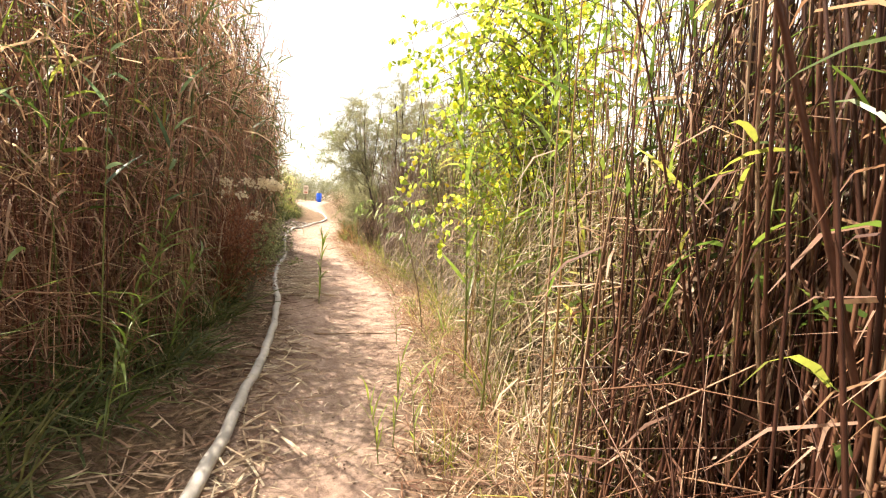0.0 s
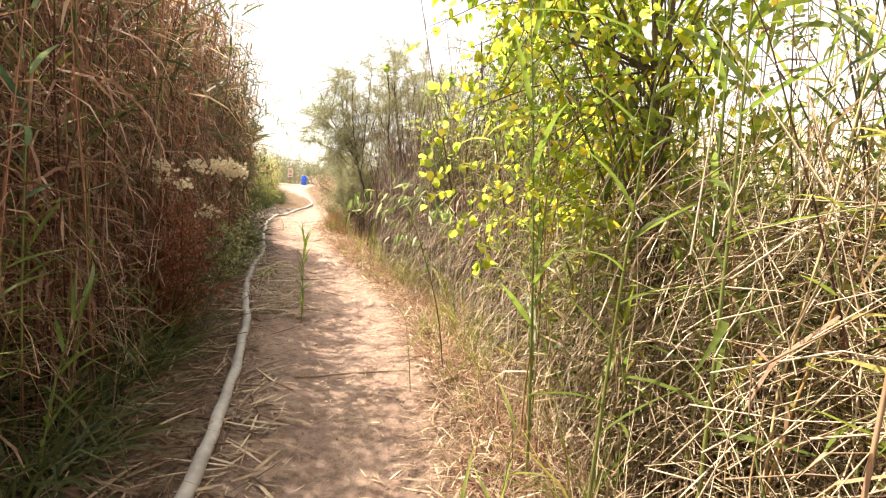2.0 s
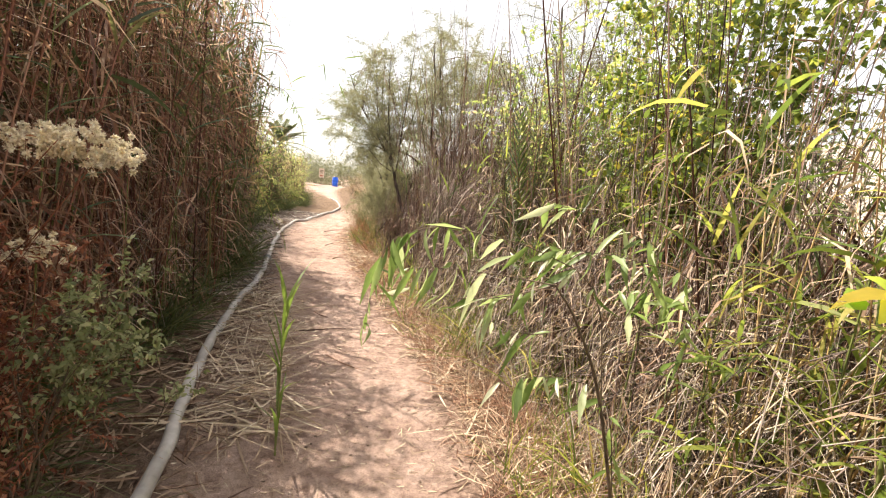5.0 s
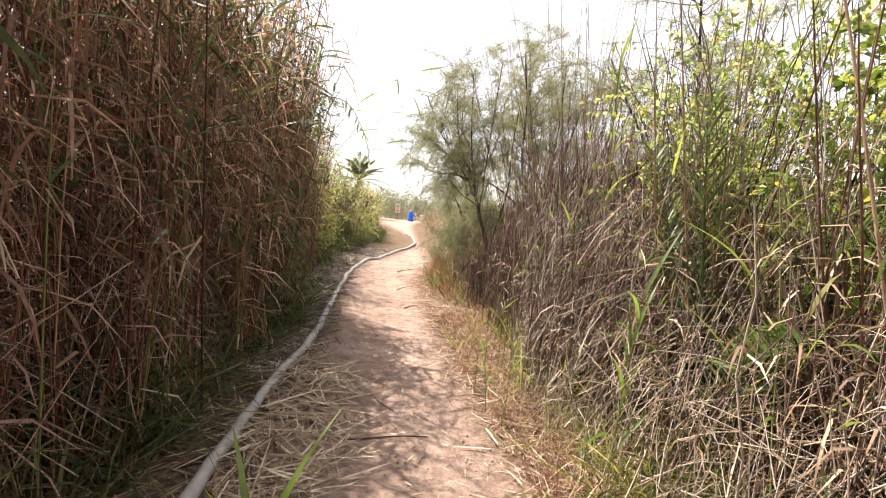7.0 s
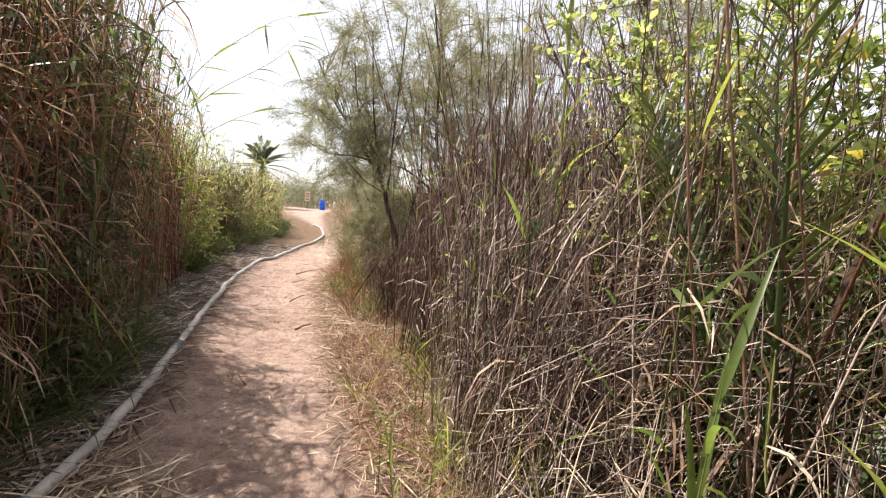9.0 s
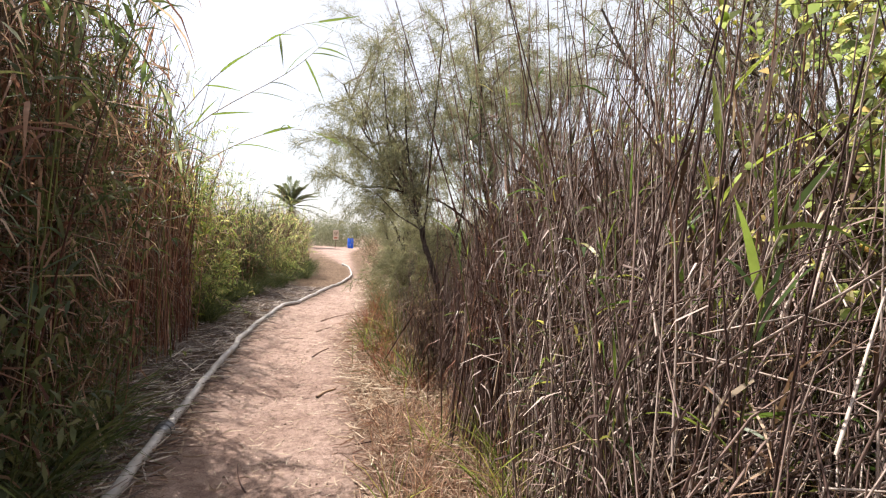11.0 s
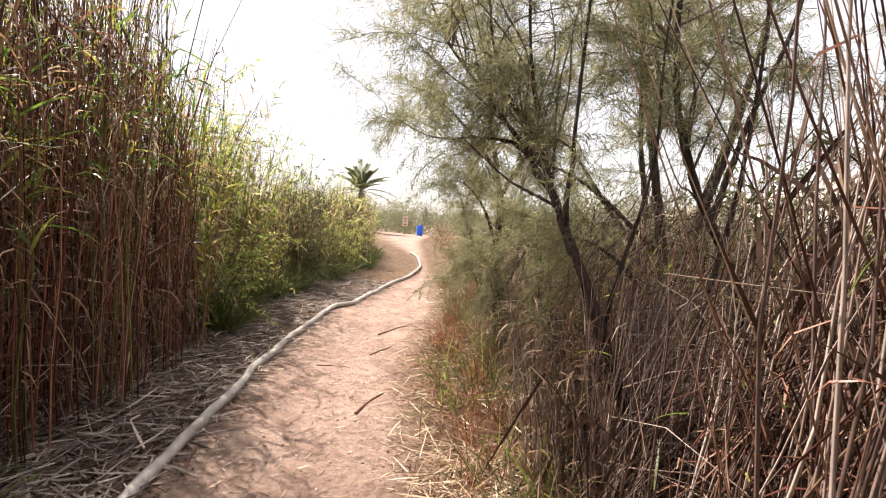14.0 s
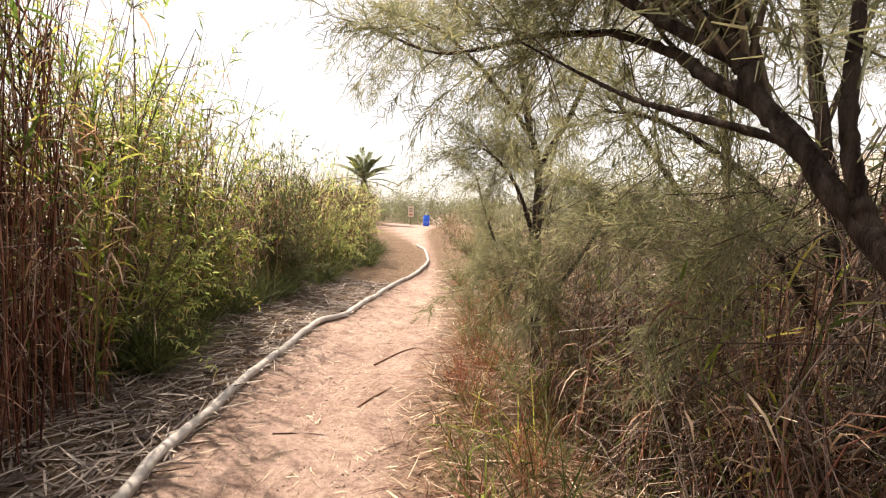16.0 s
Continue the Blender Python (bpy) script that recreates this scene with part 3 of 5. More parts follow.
def litter(name, label, y0, y1, lo, hi, n, length, width, material=None, lift=0.05):
    """Fallen straw between two lines along the track."""
    y = rng.uniform(y0, y1, n)
    a, b = lo(y), hi(y)
    x = a + (b - a) * rng.uniform(0, 1, n)
    az = rng.uniform(0, 2 * math.pi, n)
    p = on_ground(x, y, rng.uniform(0.004, lift, n))
    el = rng.normal(0, 0.10, n)
    d = np.stack([np.cos(az), np.sin(az), el], -1)
    s = Soup()
    ribbons(s, p, d, rng.uniform(*length, n), rng.uniform(*width, n), rng.normal(0.03, 0.12, n), (0.7, 1.0, 0.9, 0.3), 0.5)
    return tagged(s.part(name, material or M_STRAW), label, "litter", kind="stuff")


def grass(name, label, y0, y1, lo, hi, n, height, width, material, lean=0.5, droop=(0.3, 1.1), clumps=0):
    y = rng.uniform(y0, y1, n)
    a, b = lo(y), hi(y)
    x = a + (b - a) * rng.uniform(0, 1, n)
    if clumps:
        cy = rng.uniform(y0, y1, clumps)
        cu = rng.uniform(0, 1, clumps)
        cx = lo(cy) + (hi(cy) - lo(cy)) * cu
        k = rng.integers(0, clumps, n)
        x, y = cx[k] + rng.normal(0, 0.05, n), cy[k] + rng.normal(0, 0.05, n)
    d = np.stack([rng.normal(0, lean, n), rng.normal(0, lean, n), np.ones(n)], -1)
    s = Soup()
    ribbons(s, on_ground(x, y, -0.01), d, rng.uniform(*height, n), rng.uniform(*width, n), rng.uniform(*droop, n), (0.6, 1.0, 0.6, 0.05), 1.5)
    return tagged(s.part(name, material), label, "grass", kind="stuff")


def tangle(name, label, y0, y1, lo, hi, n, length, top, material, tilt=0.5, radius=(0.002, 0.005)):
    """Broken stalks lying across one another in a thicket."""
    y = rng.uniform(y0, y1, n)
    a, b = lo(y), hi(y)
    x = a + (b - a) * rng.uniform(0, 1, n)
    base = on_ground(x, y, 0)
    base[:, 2] += rng.uniform(0, 1, n) ** 1.5 * top
    ln = rng.uniform(*length, n)
    az = rng.uniform(0, 2 * math.pi, n)
    el = rng.normal(tilt, 0.45, n)
    d = np.stack([np.cos(az) * np.cos(el), np.sin(az) * np.cos(el), np.sin(el)], -1)
    off_track = np.where(x < (left_edge(y) + right_edge(y)) / 2, -1.0, 1.0)
    d[:, 0] = np.where(d[:, 0] * off_track < -0.05, -d[:, 0], d[:, 0])
    segs, k = 2, 3
    st = np.linspace(0, 1, segs + 1)
    sag = rng.uniform(0.0, 0.45, n)
    c = base[:, None] + d[:, None] * (ln[:, None] * st)[..., None]
    c[..., 2] -= sag[:, None] * ln[:, None] * st ** 2
    c[:, 1:] += rng.normal(0, 0.008, (n, segs, 3))
    floor = ground_z(c[..., 0], c[..., 1]) + 0.005
    c[..., 2] = np.maximum(c[..., 2], floor)
    r = rng.uniform(*radius, n)[:, None] * (1 - 0.6 * st)
    side = unit(np.cross(d, (0.1, 0.2, 1.0)))
    nor = np.cross(side, d)
    ang = np.arange(k) * 2 * math.pi / k
    ring = side[:, None] * np.cos(ang)[None, :, None] + nor[:, None] * np.sin(ang)[None, :, None]
    v = c[:, :, None] + r[:, :, None, None] * ring[:, None]
    one = np.array([[i * k + j, i * k + (j + 1) % k, (i + 1) * k + (j + 1) % k, (i + 1) * k + j] for i in range(segs) for j in range(k)])
    s = Soup()
    s.add(v.reshape(-1, 3), (one[None] + (np.arange(n) * (segs + 1) * k)[:, None, None]).reshape(-1, 4))
    return tagged(s.part(name, material), label, "dead stalks", kind="stuff")


litter("straw_litter", "dry brown reed straw beside the hose, its colour darkened for shade", -1, 14, shifted(left_reeds, -0.5), shifted(left_edge, 0.25), 5600, (0.06, 0.34), (0.004, 0.016), M_STRAW_SHADED)
litter("straw_litter", "thick grey mat of fallen reed leaves", 11, 24, shifted(left_reeds, -0.4), shifted(left_edge, 0.05), 9000, (0.08, 0.36), (0.005, 0.018), M_STRAW_GREY)
litter("straw_litter", "heap of long pale straws beside the hose", 8.0, 11.4, shifted(left_edge, 0.03), shifted(left_edge, 0.62), 950, (0.15, 0.55), (0.006, 0.015), lift=0.07)
litter("straw_litter", "long pale straws at the hose", 3.0, 6.5, shifted(left_edge, 0.03), shifted(left_edge, 0.35), 170, (0.12, 0.4), (0.006, 0.02), lift=0.05)
litter("straw_litter", "pale straw heaped round a hollow", 14.2, 15.6, shifted(right_edge, 0.1), shifted(right_edge, 0.7), 420, (0.1, 0.4), (0.004, 0.012), lift=0.07)
litter("straw_litter", "dry straw and leaf bits along the track's edge", -1, 27, shifted(right_edge, -0.12), shifted(right_reeds, 0.8), 5200, (0.05, 0.30), (0.003, 0.013))
litter("straw_litter", "rusty dry leaf bits under the reeds at the verge", 2, 20, shifted(right_edge, -0.05), shifted(right_reeds, 0.6), 4500, (0.05, 0.32), (0.003, 0.012), M_DRY_RED, lift=0.09)
litter("straw_litter", "scattered straw bits trodden into the track", 1, 24, left_edge, right_edge, 6500, (0.015, 0.13), (0.002, 0.008), lift=0.007)

grass("undergrowth", "shaded green reed shoots drooping under the thicket", 1.0, 6.0, shifted(left_reeds, -1.1), shifted(left_reeds, 0.10), 3600, (0.25, 0.8), (0.007, 0.02), M_OLIVE, 0.7, (0.6, 1.6), clumps=260)
grass("undergrowth", "sparse green shoots under the dark reeds", 6.0, 14.0, shifted(left_reeds, -0.9), shifted(left_reeds, 0.05), 5200, (0.25, 1.15), (0.006, 0.018), M_OLIVE, 0.6, (0.4, 1.4), clumps=170)
grass("grass", "dry yellow grass tufts beside the track", 3.0, 15.5, shifted(right_edge, 0.05), shifted(right_reeds, 0.35), 5200, (0.08, 0.42), (0.002, 0.006), M_STRAW, 0.85, (0.3, 1.3), clumps=420)
grass("grass", "rusty dry grass tufts beside the track", 2.0, 15.5, shifted(right_edge, 0.12), shifted(right_reeds, 0.4), 6000, (0.12, 0.5), (0.002, 0.006), M_DRY_RED, 0.6, (0.2, 1.2), clumps=260)
grass("grass", "thin green grass tufts beside the track", 3.0, 14.0, shifted(right_edge, 0.1), shifted(right_reeds, 0.4), 500, (0.2, 0.6), (0.003, 0.010), M_LIME, 0.5, (0.2, 0.9), clumps=40)
grass("undergrowth", "green shoots among dry stalks", 2.8, 13.0, right_reeds, shifted(right_reeds, 1.0), 1900, (0.3, 0.9), (0.004, 0.012), M_LIME, 0.5, (0.3, 1.2), clumps=60)
grass("undergrowth", "rusty dry grass under the tamarisks", 14.6, 25.0, shifted(right_edge, 0.3), shifted(right_reeds, 1.4), 7000, (0.15, 0.5), (0.002, 0.006), M_RUST, 0.5, (0.2, 1.1), clumps=150)
grass("undergrowth", "green weeds under the tamarisks", 14.8, 26.0, shifted(right_edge, 0.35), shifted(right_reeds, 1.4), 3300, (0.2, 0.7), (0.003, 0.010), M_OLIVE, 0.5, (0.2, 1.1), clumps=150)
grass("undergrowth", "bright green reed shoots under the tamarisks", 14.5, 19.0, shifted(right_edge, 0.4), shifted(right_reeds, 1.3), 420, (0.25, 0.7), (0.006, 0.016), M_LIME, 0.6, (0.3, 1.2), clumps=36)
grass("undergrowth", "olive green weeds at the foot of the reeds", 18.0, 31.0, shifted(left_reeds, -0.9), shifted(left_reeds, 0.25), 9000, (0.25, 0.9), (0.005, 0.014), M_OLIVE, 0.5, (0.3, 1.2), clumps=160)

tangle("dead_stalks", "rust-brown dead stalks sagging out of the reeds", 1.0, 9.0, shifted(left_reeds, -1.0), shifted(left_reeds, 0.05), 3000, (0.3, 1.1), 1.6, M_DRY_RED, 0.4)
tangle("dead_stalks", "pinkish dry stalks crossing the front of the thicket", 5.6, 14.0, shifted(left_reeds, -0.7), shifted(left_reeds, 0.08), 2300, (0.3, 1.3), 2.7, M_DRY, 0.8, (0.0015, 0.004))
tangle("dead_stalks", "dead stalks leaning at the foot of dark reeds", 9.0, 18.5, shifted(left_reeds, -1.0), shifted(left_reeds, 0.05), 3000, (0.3, 1.3), 1.6, M_CANE_GREY, 0.7)
tangle("dead_stalks", "tangled reddish stalks at the foot of the canes", 1.5, 3.2, shifted(right_reeds, -0.05), shifted(right_reeds, 1.0), 700, (0.3, 1.2), 0.9, M_CANE_DARK, 0.5)
tangle("dead_stalks", "straw-coloured broken stalks between green reeds", 3.2, 5.4, shifted(right_reeds, -0.05), shifted(right_reeds, 1.1), 2600, (0.25, 0.9), 1.6, M_STRAW, 0.7, (0.0015, 0.004))
tangle("dead_stalks", "pale tangle of broken dry stalks", 5.0, 11.0, shifted(right_reeds, -0.05), shifted(right_reeds, 1.3), 3600, (0.15, 0.7), 1.1, M_STRAW_GREY, 0.8, (0.0014, 0.0038))
tangle("dead_stalks", "dark dead twigs matted under the straw", 4.5, 12.5, shifted(right_reeds, 0.15), shifted(right_reeds, 1.4), 1100, (0.15, 0.6), 0.6, M_DEAD, 0.8, (0.002, 0.005))
tangle("dead_stalks", "bleached straw stalks standing in the verge", 5.0, 12.0, shifted(right_reeds, -0.1), shifted(right_reeds, 0.9), 2600, (0.12, 0.5), 0.9, M_STRAW, 0.9, (0.0014, 0.0036))
tangle("dead_stalks", "grey tangle of broken reed stalks", 10.4, 12.0, shifted(right_reeds, 0.0), shifted(right_reeds, 1.5), 2500, (0.35, 1.3), 1.5, M_CANE_GREY, 0.95, (0.0018, 0.005))
tangle("dead_stalks", "dark broken reed stalks crossed among packed canes", 12.4, 14.3, shifted(right_reeds, 0.1), shifted(right_reeds, 1.6), 1500, (0.35, 1.2), 1.1, M_CANE_DARK, 0.95, (0.002, 0.005))
tangle("dead_stalks", "dead twigs heaped under the tamarisks", 13.8, 20.0, shifted(right_reeds, 0.1), shifted(right_reeds, 2.0), 4500, (0.25, 0.9), 1.7, M_DEAD, 0.6, (0.0015, 0.0035))
tangle("dead_stalks", "pale grey broken stalks lying under the tamarisks", 15.6, 19.0, shifted(right_reeds, 0.2), shifted(right_reeds, 1.7), 1500, (0.25, 0.9), 1.0, M_STRAW_GREY, 0.6, (0.0015, 0.0038))
tangle("dead_stalks", "fan of thin grey dead twigs against the leaning trunk", 14.5, 15.2, lambda y: 1.2 + 0 * y, lambda y: 1.75 + 0 * y, 800, (0.5, 1.2), 0.9, M_CANE_GREY, 1.15, (0.0015, 0.0035))


def clods(name, label, y0, y1, lo, hi, n, size, material):
    """Crumbs of earth and small stones pressed into the track."""
    y = rng.uniform(y0, y1, n)
    a, b = lo(y), hi(y)
    x = a + (b - a) * rng.uniform(0, 1, n)
    cube = np.array([(i, j, k) for k in (-1, 1) for j in (-1, 1) for i in (-1, 1)], float)
    quads = np.array([(0, 1, 3, 2), (4, 6, 7, 5), (0, 4, 5, 1), (2, 3, 7, 6), (0, 2, 6, 4), (1, 5, 7, 3)])
    sz = rng.uniform(0.25, 1, n) ** 2 * size
    v = cube[None] * rng.uniform(0.35, 1.0, (n, 8, 1)) * (sz[:, None] * rng.uniform(0.6, 1.0, (n, 3)))[:, None] * (1, 1, 0.6)
    az = rng.uniform(0, 6.28, n)
    c, t = np.cos(az)[:, None], np.sin(az)[:, None]
    v = np.stack([v[..., 0] * c - v[..., 1] * t, v[..., 0] * t + v[..., 1] * c, v[..., 2]], -1) + on_ground(x, y, 0.001)[:, None]
    s = Soup()
    s.add(v.reshape(-1, 3), (quads[None] + (np.arange(n) * 8)[:, None, None]).reshape(-1, 4))
    return tagged(s.part(name, material), label, "earth crumbs", kind="stuff")


M_CLOD = plant("earth_crumb", [(0, (0.12, 0.08, 0.06)), (0.5, (0.28, 0.20, 0.155)), (1, (0.46, 0.37, 0.31))], 0.0, 0.95)
clods("earth_crumbs", "small clods and grit loose on the trodden track", 2, 22, shifted(left_edge, 0.02), shifted(right_edge, 0.1), 4200, 0.013, M_CLOD)


# ---- single sticks lying on the track ----
def stick(x, y, az, length, r, bow, label, material=None):
    n = 7
    t = np.linspace(-0.5, 0.5, n)
    px = x + math.cos(az) * length * t - math.sin(az) * bow * (1 - 4 * t * t)
    py = y + math.sin(az) * length * t + math.cos(az) * bow * (1 - 4 * t * t)
    pts = on_ground(px, py, r * 0.8)
    c = pts[n // 2].copy()
    s = Soup()
    tube(s, pts - c, r * (1.1 - 0.5 * np.linspace(0, 1, n)), 5)
    ob = tagged(s.part("stick", material or M_CANE_PIECE), label, "stick", "sticks on the track")
    ob.location = c


for x, y, az, ln, r, bow in ((0.86, 6.53, 0.15, 0.95, 0.008, 0.03), (0.30, 6.3, 2.5, 0.28, 0.007, 0.01), (0.15, 10.9, 2.2, 0.55, 0.008, 0.02), (0.32, 10.2, 0.3, 0.6, 0.007, 0.02), (-0.1, 10.6, 2.0, 0.5, 0.006, 0.0),
                         (0.06, 14.75, 1.0, 0.3, 0.014, 0.02), (0.40, 14.85, 0.5, 0.5, 0.008, 0.05), (0.67, 13.55, 0.2, 0.4, 0.006, 0.02), (-0.53, 19.35, 1.1, 0.75, 0.011, 0.03), (-0.51, 18.15, 1.2, 0.5, 0.009, 0.02),
                         (-0.28, 16.45, 1.3, 0.55, 0.012, 0.03), (-1.15, 15.15, 1.9, 0.3, 0.012, 0.01), (0.6, 9.35, 2.4, 0.5, 0.006, 0.02), (-0.9, 17.4, 0.2, 0.35, 0.006, 0.03), (-0.25, 13.0, 2.0, 0.4, 0.006, 0.02)):
    stick(x, y, az, ln, r, bow, "dry brown broken reed stick lying on the earth")


# ---- leafy plants ----
def leaf_mesh(name, length, width, profile, droop, material):
    s = Soup()
    profile = np.interp(np.linspace(0, 1, 7), np.linspace(0, 1, len(profile)), profile)
    segs = len(profile) - 1
    rows = []
    for i, w in enumerate(profile):
        t = i / segs
        y, z = length * t, -droop * length * t * t
        half = width * w / 2
        rows.append([(-half, y, z + half * 0.35), (0, y, z), (half, y, z + half * 0.35)])
    v = np.array(rows).reshape(-1, 3)
    q = []
    for i in range(segs):
        for j in (0, 1):
            a = i * 3 + j
            q.append([a, a + 1, a + 4, a + 3])
    s.add(v, q)
    return s.mesh(name, material, True)


def aim(p, d, roll=0.0):
    """A matrix that stands at p with y along d."""
    m = Vector(d).to_track_quat("Y", "Z").to_matrix().to_4x4()
    return Matrix.Translation(p) @ m @ Matrix.Rotation(roll, 4, "Y")


def reed_shoot(place, height, count, leaf, label, lean=(0.0, 0.0), material=None, name="reed_shoot", spread_el=0.9, stem_r=0.004, first=0.15, bend=2.2):
    """A young reed: stem and two ranks of long leaves, each a part."""
    root = thing(name, (place[0], place[1], float(ground_z(place[0], place[1]))), label, "reed")
    base, ln = np.zeros((1, 3)), np.array([lean], float)
    h, bd = np.array([height]), np.array([bend])
    s = Soup()
    pts = cane_at(base, ln, h, bd, np.linspace(0, 1, 10))[0]
    tube(s, pts, stem_r * (1.1 - np.linspace(0, 0.85, 10)), 6)
    s.part("stem", M_CANE_GREEN, root)
    meshes = [leaf_mesh("leaf", leaf[0], leaf[1], BLADE, dr, material or M_GREEN) for dr in (0.15, 0.4, 0.7)]
    az0 = rng.uniform(0, 6.28)
    for i in range(count):
        t = first + (1 - first) * (i + rng.uniform(0, 0.6)) / count
        at = cane_at(base, ln, h, bd, np.array([min(t, 1.0)]))[0, 0]
        az = az0 + math.pi * i + rng.normal(0, 0.5)
        el = spread_el + rng.normal(0, 0.2) + 0.25 * t
        d = (math.cos(az) * math.cos(el), math.sin(az) * math.cos(el), math.sin(el))
        ob = new("leaf", meshes[i % 3])
        ob.parent = root
        ob.matrix_basis = aim(at, d, rng.normal(0, 0.3)) @ Matrix.Scale(rng.uniform(0.65, 1.1), 4)
    return root


for x, y, h, n, ln in ((1.12, 4.05, 0.62, 9, (0.05, 0.0)), (1.25, 3.95, 0.55, 9, (-0.1, 0.05)), (1.02, 3.85, 0.45, 8, (-0.2, 0.0)), (1.40, 4.4, 0.7, 9, (0.1, 0.0)), (1.30, 6.2, 0.6, 7, (-0.1, 0.1)),
                      (1.05, 10.75, 0.6, 9, (-0.1, 0.0)), (1.18, 10.6, 0.75, 9, (0.05, 0.0)), (0.98, 11.2, 0.5, 7, (0.0, 0.0)), (1.22, 11.6, 0.8, 8, (0.0, 0.05)), (0.22, 15.85, 0.45, 7, (0.0, 0.0)), (0.35, 16.3, 0.4, 6, (0.1, 0.0)), (0.3, 16.9, 0.35, 6, (0.0, 0.0))):
    reed_shoot((x, y), h, n, (0.24, 0.014), "young green reed shoot at the track's edge", ln, M_LIME)
reed_shoot((0.32, 7.87), 0.95, 17, (0.32, 0.022), "single upright green reed shoot growing out of the track", (0.02, 0.0), M_GREEN, spread_el=1.35, first=0.02, stem_r=0.006)
reed_shoot((2.05, 11.45), 3.15, 14, (0.5, 0.034), "tall bright green reed standing out of dry stalks", (0.0, 0.0), M_LIME, spread_el=1.2, stem_r=0.007, first=0.3)
reed_shoot((1.62, 9.55), 1.3, 10, (0.45, 0.026), "green reed with long stiff leaves at the verge", (0.08, 0.0), M_GREEN, spread_el=1.0, stem_r=0.005)
reed_shoot((2.15, 9.4), 1.5, 10, (0.5, 0.03), "green reed with long stiff leaves at the verge", (0.05, 0.0), M_LIME, spread_el=1.0, stem_r=0.005)
for x, y, h, ln in ((1.78, 4.35, 2.3, (0.05, 0.0)), (2.05, 5.6, 2.4, (-0.05, 0.0)), (1.95, 3.95, 2.9, (0.05, 0.1)), (2.25, 4.35, 3.1, (-0.05, 0.0)), (2.45, 4.75, 3.3, (0.0, 0.05)), (2.75, 4.3, 2.8, (0.0, 0.0)), (1.8, 5.0, 2.5, (-0.08, 0.0)), (2.35, 6.4, 2.6, (-0.08, 0.0))):
    reed_shoot((x, y), h, 13, (0.5, 0.034), "tall green reed with broad arching leaves", ln, M_GREEN, spread_el=0.6, stem_r=0.009, first=0.25)
for x, y, h, ln in ((-0.55, 2.6, 1.0, (0.2, 0.1)), (-0.7, 3.3, 1.2, (0.15, 0.0)), (-0.5, 3.9, 0.9, (0.2, 0.1)), (-0.75, 4.6, 1.1, (0.2, 0.0)), (-0.8, 2.1, 1.3, (0.15, 0.1)), (-0.62, 5.1, 1.0, (0.25, 0.0)), (-0.7, 5.5, 1.2, (0.2, -0.1)), (-0.55, 5.9, 0.8, (0.2, 0.0)), (-0.85, 4.9, 1.3, (0.3, -0.05)), (-0.6, 4.3, 0.9, (0.25, -0.1)), (-0.95, 5.3, 1.4, (0.25, 0.0))):
    reed_shoot((x, y), h, 12, (0.34, 0.022), "shaded green reed shoot leaning towards the hose", ln, M_GREEN, spread_el=0.5, stem_r=0.005)


def arching_reed(pts, label, leaf=(0.42, 0.026), count=9, material=None, r=0.006, first=0.55):
    """A tall reed bowed over the track, with hanging leaves near its tip."""
    pts = np.asarray(pts, float)
    root = thing("arching_reed", tuple(pts[0]), label, "reed")
    line = smooth_line(pts - pts[0], 24)
    s = Soup()
    tube(s, line, r * (1.1 - np.linspace(0, 0.9, 24)), 6)
    s.part("stem", M_OCHRE, root)
    meshes = [leaf_mesh("leaf", leaf[0], leaf[1], BLADE, dr, material or M_GREEN) for dr in (0.25, 0.5)]
    for i in range(count):
        t = first + (1 - first) * i / max(1, count - 1)
        k = min(22, int(t * 23))
        tan = unit(line[k + 1] - line[k])
        d = unit(tan * 0.8 + rng.normal(0, 0.35, 3) + np.array([0, 0, -0.25]))
        ob = new("leaf", meshes[i % 2])
        ob.parent = root
        ob.matrix_basis = aim(line[k], d, rng.normal(0, 0.5)) @ Matrix.Scale(rng.uniform(0.6, 1.0), 4)


arching_reed([(-1.7, 13.7, 0.1), (-1.45, 13.75, 1.6), (-1.0, 13.8, 2.5), (-0.2, 13.9, 3.1), (0.15, 13.95, 3.45)], "bowed green reed hanging over the track")
arching_reed([(-1.8, 14.3, 0.1), (-1.6, 14.3, 2.0), (-1.1, 14.3, 3.0), (-0.35, 14.3, 3.6), (0.05, 14.3, 3.75)], "bowed green reed hanging over the track")
arching_reed([(-1.75, 13.4, 0.1), (-1.4, 13.5, 1.5), (-0.9, 13.7, 2.2), (-0.25, 13.9, 2.6), (0.25, 14.0, 2.55)], "bowed green reed hanging over the track", count=6)
arching_reed([(-1.1, 10.9, 0.1), (-1.05, 10.9, 1.3), (-0.75, 11.0, 1.6), (-0.45, 11.1, 1.1), (-0.3, 11.2, 0.75)], "drooping reed tip beside the hose", leaf=(0.22, 0.014), count=7)
arching_reed([(1.75, 3.1, 0.1), (1.72, 3.1, 1.5), (1.70, 3.1, 2.52), (1.66, 3.1, 2.56), (1.02, 3.1, 2.53)], "snapped dry cane with its top broken sideways", count=1, material=M_DRY, r=0.0055, first=0.99)


